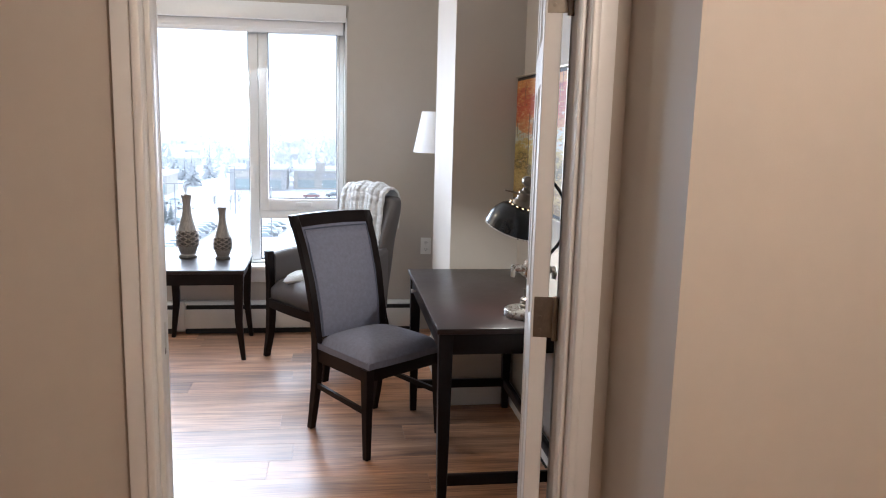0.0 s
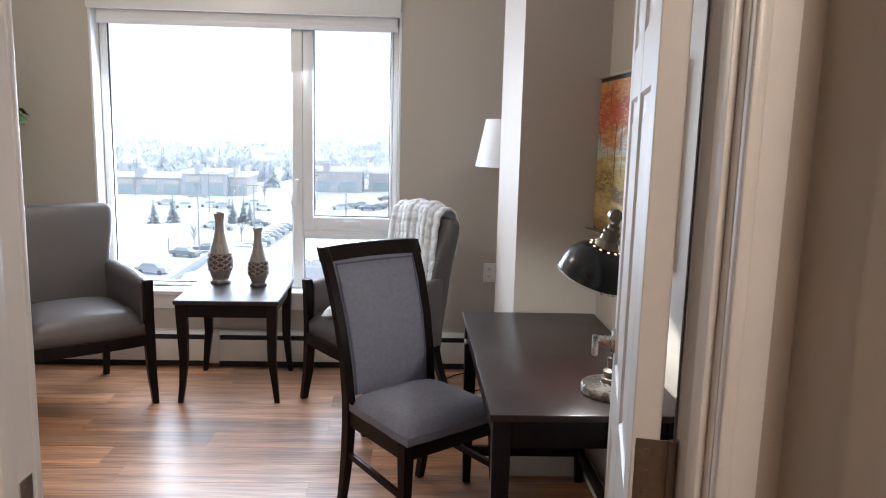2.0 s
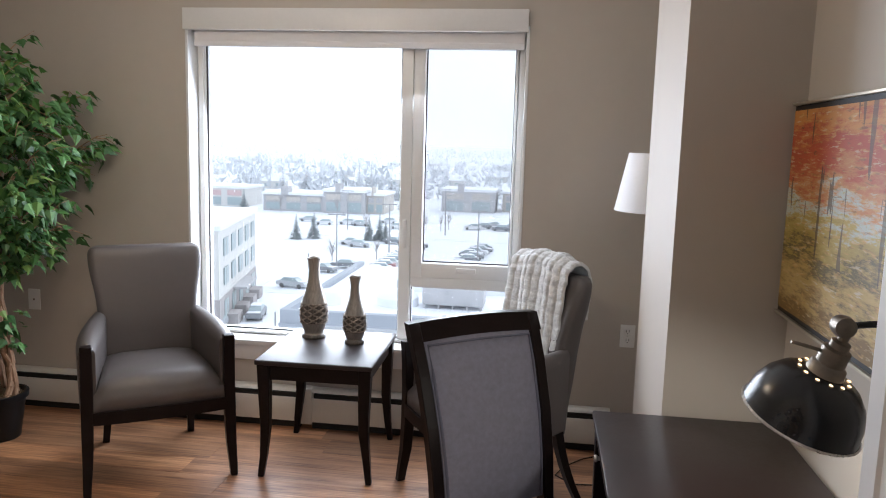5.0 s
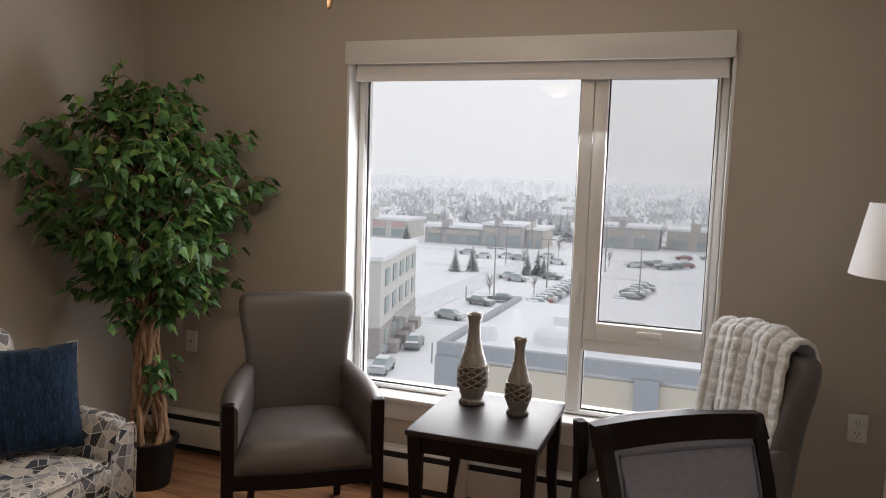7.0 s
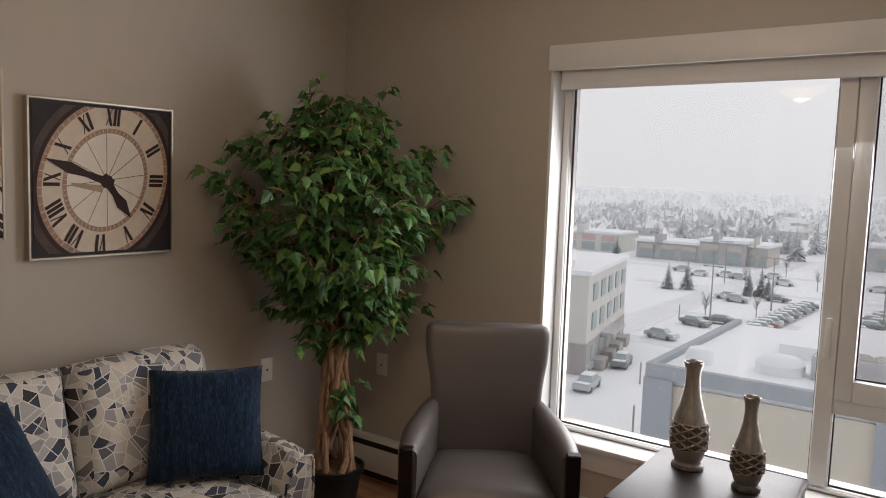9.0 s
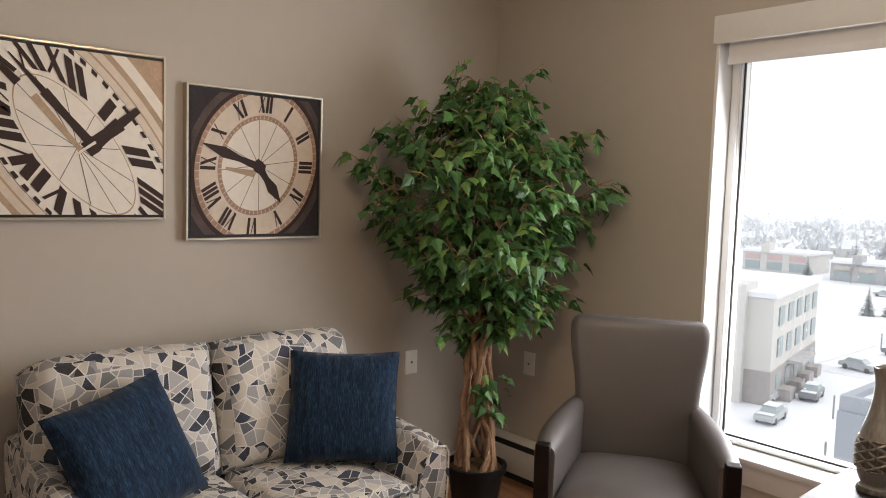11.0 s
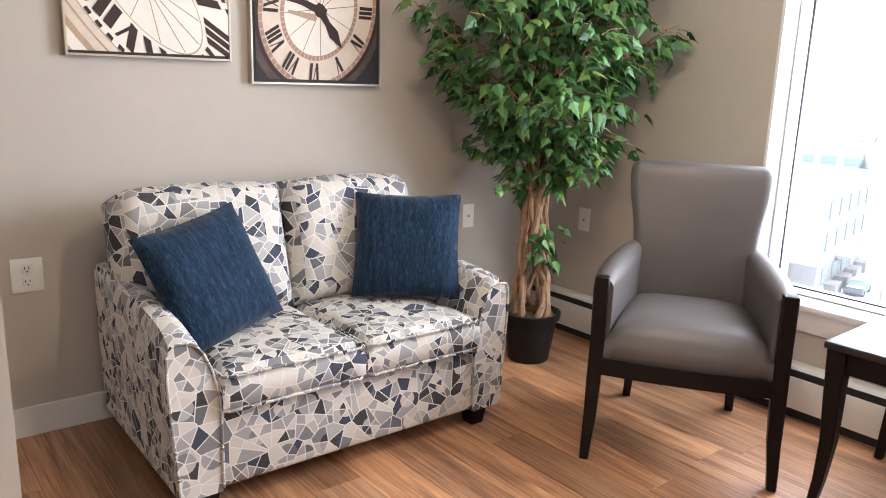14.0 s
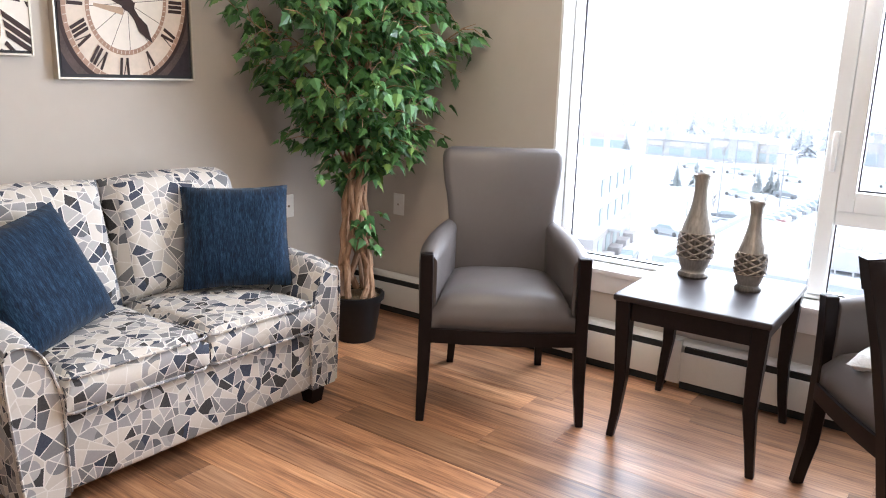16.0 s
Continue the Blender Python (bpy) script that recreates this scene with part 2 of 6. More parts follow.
def pillow_material():
    """Deep blue chenille with upright slubs."""
    n = Nodes("blue_chenille")
    uv = n.coords("UV", (280, 38, 1))
    f = n.noise(uv, 1.0, 4, 0.65)
    f2 = n.noise(n.coords("UV", (60, 8, 1)), 1.0, 3)
    m = n.mix(0.35, f, f2)
    n.set(Base_Color=n.ramp(m, [(0.37, (0.0018, 0.005, 0.014)), (0.5, (0.0055, 0.019, 0.045)), (0.64, (0.022, 0.058, 0.108))]), Roughness=0.9, Specular_IOR_Level=0.25, Sheen_Weight=0.1)
    n.bump(m, 0.5, 0.002)
    return n.mat


def throw_material():
    n = Nodes("cream_plush_throw")
    v = n.coords()
    f = n.mix(0.4, n.noise(v, 70, 4), n.noise(v, 400, 3))
    n.set(Base_Color=n.ramp(f, [(0.3, (0.46, 0.46, 0.45)), (0.7, (0.68, 0.68, 0.67))]), Roughness=0.95, Sheen_Weight=0.4)
    n.bump(f, 0.9, 0.008)
    return n.mat


def leaf_material():
    n = Nodes("silk_ivy_leaf")
    g = n.add("NewGeometry")
    info = n.add("ObjectInfo")
    r = n.math("FRACT", n.math("ADD", g.outputs["Random Per Island"], info.outputs["Random"]))
    v = n.coords("Object")
    c = n.ramp(r, [(0.0, (0.020, 0.064, 0.017)), (0.45, (0.052, 0.150, 0.040)), (0.8, (0.105, 0.25, 0.060)), (1.0, (0.27, 0.41, 0.10))])
    n.set(Base_Color=n.mix(0.25, c, n.ramp(n.noise(v, 60, 3), [(0.3, (0.01, 0.04, 0.01)), (0.7, (0.10, 0.19, 0.06))])), Roughness=0.45, Specular_IOR_Level=0.4)
    return n.mat


def trunk_material():
    n = Nodes("dragonwood_trunk")
    v = n.coords("Object", (9, 9, 2))
    f = n.noise(v, 4, 5, 0.6, 0.5)
    n.set(Base_Color=n.ramp(f, [(0.3, (0.12, 0.062, 0.032)), (0.55, (0.36, 0.215, 0.125)), (0.8, (0.54, 0.37, 0.23))]), Roughness=0.75)
    n.bump(f, 0.6, 0.004)
    return n.mat


def vase_material(name, lo, hi, metal):
    n = Nodes(name)
    v = n.coords("Object", (1, 1, 0.12))
    f = n.noise(v, 130, 3)
    n.set(Base_Color=n.ramp(f, [(0.35, lo), (0.65, hi)]), Roughness=0.36, Metallic=metal)
    n.bump(f, 0.2, 0.002)
    return n.mat


def autumn_material():
    """A painted autumn wood: red and orange crowns, pale sky, ochre ground with a path."""
    n = Nodes("autumn_landscape_canvas")
    uv = n.coords("UV")
    sep = n.add("SeparateXYZ")
    n.link(uv, sep.inputs[0])
    daub = n.noise(n.coords("UV", (2.2, 6, 1)), 1.6, 5, 0.75)
    h = n.math("ADD", sep.outputs[1], n.math("MULTIPLY", n.math("SUBTRACT", daub, 0.5), 0.85))
    zones = n.ramp(h, [(0.03, (0.20, 0.12, 0.03)), (0.14, (0.50, 0.36, 0.13)), (0.22, (0.42, 0.30, 0.09)), (0.31, (0.09, 0.07, 0.02)), (0.37, (0.34, 0.25, 0.05)), (0.47, (0.42, 0.32, 0.08)), (0.54, (0.48, 0.56, 0.54)), (0.62, (0.50, 0.24, 0.08)), (0.74, (0.40, 0.07, 0.02)), (0.86, (0.36, 0.05, 0.02)), (0.97, (0.50, 0.22, 0.05))])
    dabs = n.noise(n.coords("UV", (8, 30, 1)), 2.0, 3, 0.6)
    c = n.mix(n.ramp(dabs, [(0.54, (0, 0, 0)), (0.60, (0.65, 0.65, 0.65))]), zones, n.ramp(n.noise(n.coords("UV", (4, 9, 1)), 3, 2), [(0.35, (0.06, 0.035, 0.015)), (0.5, (0.55, 0.33, 0.10)), (0.65, (0.60, 0.56, 0.42))]))
    trunk = n.noise(n.coords("UV", (11, 0.8, 1)), 1.6, 2)
    band = n.math("MULTIPLY", n.math("GREATER_THAN", trunk, 0.60), n.math("GREATER_THAN", sep.outputs[1], 0.30))
    n.set(Base_Color=n.mix(n.math("MULTIPLY", band, 0.75), c, (0.05, 0.03, 0.02)), Roughness=0.55)
    n.bump(dabs, 0.3, 0.002)
    return n.mat


def glass_material():
    """Clear pane: sees through, with a faint mirror that grows at grazing angles."""
    n = Nodes("window_glass")
    tr = n.add("BsdfTransparent")
    gl = n.add("BsdfGlossy")
    gl.inputs["Roughness"].default_value = 0.0
    fr = n.add("Fresnel")
    fr.inputs["IOR"].default_value = 1.45
    mx = n.add("MixShader")
    n.link(fr.outputs[0], mx.inputs[0])
    n.link(tr.outputs[0], mx.inputs[1])
    n.link(gl.outputs[0], mx.inputs[2])
    n.link(mx.outputs[0], n.t.nodes["Material Output"].inputs["Surface"])
    return n.mat


def screen_material():
    """Fine woven mesh: most light passes between the grey threads."""
    n = Nodes("grey_insect_screen")
    tr = n.add("BsdfTransparent")
    df = n.add("BsdfDiffuse")
    df.inputs["Color"].default_value = (0.12, 0.12, 0.125, 1)
    mx = n.add("MixShader")
    mx.inputs[0].default_value = 0.14
    n.link(tr.outputs[0], mx.inputs[1])
    n.link(df.outputs[0], mx.inputs[2])
    n.link(mx.outputs[0], n.t.nodes["Material Output"].inputs["Surface"])
    return n.mat


def glow(name, colour, strength):
    n = Nodes(name)
    n.set(Base_Color=colour, Emission_Color=colour, Emission_Strength=strength)
    return n.mat


SOFA = sofa_material()
PILLOW = pillow_material()
THROW = throw_material()
LEAF = leaf_material()
TRUNK = trunk_material()
VASE = vase_material("ribbed_pewter_ceramic", (0.235, 0.212, 0.188), (0.315, 0.288, 0.256), 0.45)
VASE_BAND = vase_material("dark_lattice_glaze", (0.050, 0.042, 0.036), (0.115, 0.10, 0.085), 0.2)
VASE_RIB = vase_material("pale_lattice_rib", (0.16, 0.13, 0.105), (0.31, 0.26, 0.215), 0.35)
AUTUMN = autumn_material()
GLASS = glass_material()
SCREEN = screen_material()
POT = plain("black_nursery_plastic", (0.009, 0.009, 0.010), 0.45, vary=0.15, spec=0.25)
MOSS = plain("dry_moss", (0.10, 0.066, 0.032), 0.95, vary=0.6, scale=60, bump=0.8, bscale=120)
PIPING = plain("slate_piping", (0.09, 0.095, 0.13), 0.8, vary=0.1, scale=60)
CHAMPAGNE = plain("champagne_metal_frame", (0.55, 0.50, 0.41), 0.32, metal=0.8, vary=0.05)
BLACK_EDGE = plain("black_canvas_edge", (0.008, 0.007, 0.007), 0.6)
C_DARK = plain("print_umber_shadow", (0.026, 0.019, 0.022), 0.6, vary=0.5, scale=7, spec=0.3)
C_BROWN = plain("print_brown_moulding", (0.075, 0.050, 0.045), 0.6, vary=0.5, scale=12, spec=0.3)
C_CREAM = plain("print_cream", (0.66, 0.56, 0.46), 0.55, vary=0.12, scale=5)
C_WHITE = plain("print_ivory", (0.78, 0.72, 0.64), 0.55, vary=0.08, scale=4)
C_RING = plain("print_brick_ring", (0.36, 0.22, 0.15), 0.55, vary=0.25, scale=30)
C_INK = plain("print_dark_brown_ink", (0.038, 0.019, 0.016), 0.6, vary=0.3, scale=20, spec=0.3)
C_TAN = plain("print_tan_moulding", (0.42, 0.29, 0.19), 0.55, vary=0.25, scale=14)
BULB = glow("warm_opal_glass", (1.0, 0.66, 0.33), 2.6)


# ---- the room's shell ----
WEST, EAST, NORTH, SOUTH = -2.365, 1.655, 5.765, 2.10
HALL_EAST, HALL_WEST, HALL_SOUTH = 2.45, -1.6, -1.9
RETURN_X, RETURN_Y, PIER_X = 1.325, 1.655, 1.295
DOOR_L, DOOR_R, DOOR_H, HALL_FACE = 0.325, 1.235, 2.06, 1.98
WIN_L, WIN_R, WIN_B, WIN_T = -1.075, 0.77, 0.475, 2.20
TOP = 2.62


def wall(name, pieces, material=WALL):
    bm = bmesh.new()
    for p in pieces:
        bx(bm, *p)
    return tagged(part(name, bm, material, smooth=0), "greige painted drywall", "wall", "", "structure")


wall("wall_north", [(WEST - 0.15, WIN_L, NORTH, NORTH + 0.30, 0, TOP), (WIN_R, EAST + 0.15, NORTH, NORTH + 0.30, 0, TOP),
                    (WIN_L, WIN_R, NORTH, NORTH + 0.30, 0, WIN_B), (WIN_L, WIN_R, NORTH, NORTH + 0.30, WIN_T, TOP)])
wall("wall_west", [(WEST - 0.15, WEST, SOUTH - 0.12, NORTH, 0, TOP)])
wall("wall_east", [(EAST, EAST + 0.15, SOUTH, NORTH, 0, TOP)])
wall("wall_pier", [(PIER_X, EAST, 4.235, 4.94, 0, TOP)])

wall("wall_south", [(WEST, DOOR_L - 0.02, HALL_FACE, SOUTH, 0, TOP), (DOOR_R + 0.02, EAST + 0.15, HALL_FACE, SOUTH, 0, TOP),
                    (DOOR_L - 0.02, DOOR_R + 0.02, HALL_FACE, SOUTH, DOOR_H + 0.02, TOP)])
wall("wall_hall_east", [(HALL_EAST, HALL_EAST + 0.15, HALL_SOUTH, RETURN_Y, 0, TOP)])
wall("wall_return", [(RETURN_X, HALL_EAST + 0.15, RETURN_Y, HALL_FACE, 0, TOP)])
wall("wall_hall_west", [(HALL_WEST - 0.15, HALL_WEST, HALL_SOUTH, HALL_FACE, 0, TOP)])
wall("wall_hall_south", [(HALL_WEST - 0.15, HALL_EAST + 0.15, HALL_SOUTH - 0.15, HALL_SOUTH, 0, TOP)])


def slab(z0, z1):
    """The hall's and the room's plan, end to end."""
    bm = box(HALL_WEST - 0.15, HALL_EAST + 0.15, HALL_SOUTH - 0.15, HALL_FACE, z0, z1)
    return bx(bm, WEST - 0.15, EAST + 0.15, HALL_FACE, NORTH + 0.3, z0, z1)


tagged(part("ceiling", slab(TOP, TOP + 0.15), CEILING, smooth=0), "white textured ceiling", "ceiling", "", "structure")
floor = tagged(part("floor", slab(-0.25, -0.006), DARK_GAP, smooth=0), "warm brown wood-look vinyl plank floor", "floor", "", "structure")

# ---- trim, door and window ----
def profile_strip(name, runs, material, label, category="trim", kind="structure"):
    bm = bmesh.new()
    for r in runs:
        bx(bm, *r, b=0.003, seg=1)
    return tagged(part(name, bm, material), label, category, "", kind)


BT, BH = 0.014, 0.115
profile_strip("baseboard_west", [(WEST, WEST + BT, SOUTH, NORTH - 0.075, 0, BH)], TRIM, "white painted baseboard along the wall")
profile_strip("baseboard_east", [(EAST - BT, EAST, SOUTH, 4.235, 0, BH), (EAST - BT, EAST, 4.94, NORTH - 0.075, 0, BH)], TRIM, "white painted baseboard along the wall")
profile_strip("baseboard_pier", [(PIER_X - BT, PIER_X, 4.235 - BT, 4.94, 0, BH), (PIER_X, EAST - BT, 4.235 - BT, 4.235, 0, BH)], TRIM, "white painted baseboard round the pier")
profile_strip("baseboard_partition", [(-0.79, -0.79 + BT, SOUTH, 2.885, 0, BH)], TRIM, "white painted baseboard along the partition")
profile_strip("baseboard_hall", [(HALL_EAST - BT, HALL_EAST, HALL_SOUTH, RETURN_Y - BT, 0, BH), (HALL_WEST, DOOR_L - 0.06, HALL_FACE - BT, HALL_FACE, 0, BH), (RETURN_X, HALL_EAST, RETURN_Y - BT, RETURN_Y, 0, BH), (RETURN_X - BT, RETURN_X, RETURN_Y - BT, HALL_FACE - 0.022, 0, BH)], TRIM, "white painted baseboard in the hall")
wall("wall_partition", [(-0.91, -0.79, SOUTH, 2.885, 0, TOP)])


def door_frame():
    ob = empty("door_frame", pose(0, 0, 0), "white painted door casing and jamb with a stop bead", "door frame")
    w = 0.056
    for x0, x1 in ((DOOR_L - w, DOOR_L), (DOOR_R, DOOR_R + w)):
        for y0, y1, yy in ((HALL_FACE - 0.014, HALL_FACE, HALL_FACE - 0.021), (SOUTH, SOUTH + 0.014, SOUTH + 0.021)):
            bm = bmesh.new()
            bx(bm, x0, x1, y0, y1, 0, DOOR_H + w, b=0.003, seg=2)
            inner = x0 if x0 >= DOOR_R else x1 - 0.018
            bx(bm, inner, inner + 0.018, min(yy, y0), max(yy, y0), 0, DOOR_H + 0.018, b=0.004, seg=2)
            part("casing", bm, TRIM, ob)
    for y0, y1 in ((HALL_FACE - 0.017, HALL_FACE), (SOUTH, SOUTH + 0.017)):
        part("head_casing", box(DOOR_L, DOOR_R, y0, y1, DOOR_H, DOOR_H + w, b=0.003), TRIM, ob)
    for x0, x1, s0, s1 in ((DOOR_L - 0.02, DOOR_L, DOOR_L, DOOR_L + 0.011), (DOOR_R, DOOR_R + 0.02, DOOR_R - 0.011, DOOR_R)):
        part("jamb", box(x0, x1, HALL_FACE, SOUTH, 0, DOOR_H, b=0.001, seg=1), TRIM, ob)
        part("stop", box(s0, s1, HALL_FACE + 0.02, HALL_FACE + 0.055, 0, DOOR_H, b=0.002), TRIM, ob)
    part("head_jamb", box(DOOR_L - 0.02, DOOR_R + 0.02, HALL_FACE, SOUTH, DOOR_H, DOOR_H + 0.02), TRIM, ob)
    part("strike_plate", box(DOOR_L - 0.0005, DOOR_L + 0.002, SOUTH - 0.045, SOUTH - 0.012, 0.98, 1.05), NICKEL, ob, "brushed metal strike plate")
    return ob


door_frame()


def panel_door():
    """Six-panel door hung on its hinge side; local x runs from hinge to latch, y is its thickness."""
    W, H, T = 0.90, 2.035, 0.040
    ob = empty("door", pose(1.211, 2.103, 0.008, 0, 0, 90 - 13.8), "white six-panel interior door standing wide open", "door")
    st, mid = 0.115, 0.10
    xs = [(0, st), ((W - mid) / 2, (W + mid) / 2), (W - st, W)]
    rails = [(0, 0.23), (0.80, 0.95), (1.60, 1.71), (1.93, H)]
    bm = bmesh.new()
    for a, b in xs:
        bx(bm, a, b, 0, T, 0, H, b=0.002, seg=1)
    for a, b in rails:
        for c, d in ((xs[0][1], xs[1][0]), (xs[1][1], xs[2][0])):
            bx(bm, c, d, 0.0005, T - 0.0005, a, b)
    part("door_leaf", bm, TRIM, ob)
    for (z0, z1) in ((0.23, 0.80), (0.95, 1.60), (1.71, 1.93)):
        for c, d in ((xs[0][1], xs[1][0]), (xs[1][1], xs[2][0])):
            pm = bmesh.new()
            for s in (0, 1):
                y_of = (lambda k: k) if s == 0 else (lambda k: T - k)
                rings = []
                for ins, dep in ((0.0, 0.0005), (0.006, 0.006), (0.022, 0.011), (0.034, 0.011), (0.056, 0.003), (0.060, 0.003)):
                    y = y_of(dep)
                    rings.append([(c + ins, y, z0 + ins), (d - ins, y, z0 + ins), (d - ins, y, z1 - ins), (c + ins, y, z1 - ins)])
                vs = [[pm.verts.new(p) for p in r] for r in rings]
                for a, b in zip(vs, vs[1:]):
                    for i in range(4):
                        j = (i + 1) % 4
                        pm.faces.new((a[i], a[j], b[j], b[i]))
                pm.faces.new(vs[-1])
            bmesh.ops.recalc_face_normals(pm, faces=pm.faces[:])
            part("panel", pm, TRIM, ob, smooth=20)
    # lever sets on both faces, lever towards the hinge
    for s in (-1, 1):
        y = T / 2 + s * T / 2
        hb = bmesh.new()
        face = pose(W - 0.065, y, 1.0, 90, 0, 0) if s < 0 else pose(W - 0.065, y, 1.0, -90, 0, 0)
        lathe(hb, [(0.032, 0), (0.032, 0.006), (0.029, 0.010), (0.014, 0.012), (0.012, 0.045), (0.012, 0.05)], 28, face)
        lever = part("door_handle", hb, NICKEL, ob, "brushed nickel lever handle")
        yb = y + s * 0.050
        part("lever", box(W - 0.175, W - 0.052, yb - 0.008, yb + 0.008, 0.988, 1.012, b=0.005), NICKEL, lever)
    part("latch_plate", box(W - 0.0005, W + 0.001, 0.008, 0.032, 0.965, 1.025), NICKEL, ob)
    for z in (0.22, 1.04, 1.80):
        hm = bmesh.new()
        bx(hm, -0.0015, 0.001, -0.020, T - 0.006, z - 0.05, z + 0.05)
        lathe(hm, [(0.0065, z - 0.052), (0.0065, z + 0.052)], 12, pose(-0.004, -0.018, 0))
        lathe(hm, [(0.008, z - 0.056), (0.008, z - 0.050)], 12, pose(-0.004, -0.018, 0))
        for dz in (-0.032, 0.0, 0.032):
            lathe(hm, [(0.0045, 0), (0.0035, 0.001)], 10, pose(-0.0015, 0.018, z + dz, 0, -90, 0))
        part("hinge", hm, BRONZE, ob, "dark bronze butt hinge")
    return ob


panel_door()


def window():
    ob = tagged(empty("window_1", pose(0, 0, 0), "white vinyl window with a fixed light and a tilting sash", "window"), kind="structure")
    L, R, B, T = WIN_L, WIN_R, WIN_B, WIN_T
    y0, y1 = 5.868, 5.955
    # liner of the opening
    for a in ((L - 0.004, L + 0.012, NORTH - 0.004, y1 + 0.06, B, T), (R - 0.012, R + 0.004, NORTH - 0.004, y1 + 0.06, B, T), (L + 0.012, R - 0.012, NORTH - 0.004, y1 + 0.06, T - 0.012, T + 0.004)):
        part("window_liner", box(*a, b=0.002, seg=1), VINYL_FRAME, ob)
    l, r, b, t = L + 0.012, R - 0.012, B + 0.004, T - 0.012
    m0, m1 = 0.094, 0.165
    fr = 0.040
    for a in ((l, l + fr, b, t), (r - fr, r, b, t), (l + fr, r - fr, t - fr, t), (l + fr, r - fr, b, b + 0.022), (m0, m1, b + 0.022, t - fr)):
        bm = bmesh.new()
        bx(bm, a[0], a[1], y0 + 0.012, y1, a[2], a[3], b=0.003, seg=1)
        bx(bm, a[0] + 0.004, a[1] - 0.004, y0, y0 + 0.012, a[2] + 0.004, a[3] - 0.004, b=0.003, seg=1)
        part("window_frame", bm, VINYL_FRAME, ob)
    part("transom", box(m1, r - fr, y0 + 0.006, y1, 0.803, 0.862, b=0.004), VINYL_FRAME, ob)
    # sash of the opening light
    sl, sr, sb, stp = m1, r - fr, 0.862, t - fr
    sm = bmesh.new()
    for a in ((sl, sl + 0.062, sb, stp), (sr - 0.012, sr, sb, stp), (sl + 0.062, sr - 0.012, sb, sb + 0.082), (sl + 0.062, sr - 0.012, stp - 0.05, stp)):
        bx(sm, a[0], a[1], y0 - 0.006, y1 - 0.02, a[2], a[3], b=0.004)
    sash = part("sash", sm, VINYL_FRAME, ob)
    part("sash_latch", box(0.42, 0.53, y0 - 0.022, y0 - 0.006, 0.895, 0.925, b=0.005), VINYL_FRAME, sash, "white moulded crank cover")
    hm = box(0.118, 0.140, y0 - 0.018, y0, 1.02, 1.18, b=0.005)
    part("lock_lever", hm, VINYL_FRAME, ob, "white plastic lock lever")
    for a in ((l + fr, m0, b + 0.022, t - fr), (sl + 0.062, sr - 0.012, sb + 0.082, stp - 0.05), (m1, r - fr, b + 0.022, 0.803)):
        p = part("pane", box(a[0], a[1], y0 + 0.046, y0 + 0.050, a[2], a[3]), GLASS, ob, "clear glass")
        p.visible_shadow = False
        gm = bmesh.new()
        for c in ((a[0], a[0] + 0.005, a[2], a[3]), (a[1] - 0.005, a[1], a[2], a[3]), (a[0], a[1], a[2], a[2] + 0.006)):
            bx(gm, c[0], c[1], y0 + 0.034, y0 + 0.0455, c[2], c[3])
        part("gasket", gm, BLACK_EDGE, ob, "black rubber gasket")
    sc = part("insect_screen", box(sl + 0.02, sr - 0.004, y1 + 0.004, y1 + 0.006, sb + 0.04, stp - 0.02), SCREEN, sash, "fine grey insect screen")
    sc.visible_shadow = False
    part("window_stool", box(L - 0.045, R + 0.045, NORTH - 0.032, y0 + 0.012, B - 0.024, B + 0.004, b=0.006), TRIM, ob, "white painted sill board")
    part("apron", box(L - 0.03, R + 0.03, NORTH - 0.014, NORTH, 0.362, B - 0.024, b=0.003), TRIM, ob)
    return ob


window()


def roller_blind():
    ob = empty("roller_blind", pose(0, 0, 0), "white fabric roller blind rolled up behind a flat valance", "blind")
    part("valance", box(-1.078, 0.766, NORTH - 0.034, NORTH - 0.0045, 2.168, 2.279, b=0.003), TRIM, ob, "flat white valance board")
    bm = lathe(bmesh.new(), [(0.024, 0), (0.024, 1.79)], 20, pose(-1.045, 5.830, 2.165, 0, 90, 0))
    part("roll", bm, SHADE_FABRIC, ob)
    part("cloth", box(-1.045, 0.745, 5.804, 5.806, 2.118, 2.18), SHADE_FABRIC, ob, "translucent white blind cloth")
    part("hem_bar", box(-1.048, 0.748, 5.799, 5.811, 2.088, 2.12, b=0.004), SHADE_FABRIC, ob, "grey-white hem bar")
    return ob


roller_blind()


def heater_section(x0, x1, drop=0.0):
    ob = empty("baseboard_heater", pose(x0, NORTH, 0), "cream enamel hydronic baseboard heater under the window", "heater", "baseboard heaters")
    w = x1 - x0
    part("back_plate", box(0, w, -0.012, -0.002, 0.03, 0.225), HEATER, ob)
    bm = bmesh.new()
    rings = []
    for x in (0.0, w):
        rings.append([(x, y, z) for y, z in ((-0.004, 0.228), (-0.040, 0.228), (-0.052, 0.222), (-0.060, 0.208), (-0.057, 0.207), (-0.049, 0.218), (-0.038, 0.223), (-0.004, 0.223))])
    loft(bm, rings)
    part("top_cover", bm, HEATER, ob)
    part("damper", box(0.004, w - 0.004, -0.046, -0.040, 0.186, 0.199, b=0.002), HEATER, ob)
    part("front_panel", box(0, w, -0.066 + drop, -0.060 + drop, 0.040, 0.178, b=0.003), HEATER, ob)
    part("fin_core", box(0.01, w - 0.01, -0.056, -0.014, 0.055, 0.20), DARK_GAP, ob, "dark finned pipe")
    # near-black block stands in for the shade in the open gap below the panel
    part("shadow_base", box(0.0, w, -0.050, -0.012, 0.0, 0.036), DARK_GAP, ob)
    return ob


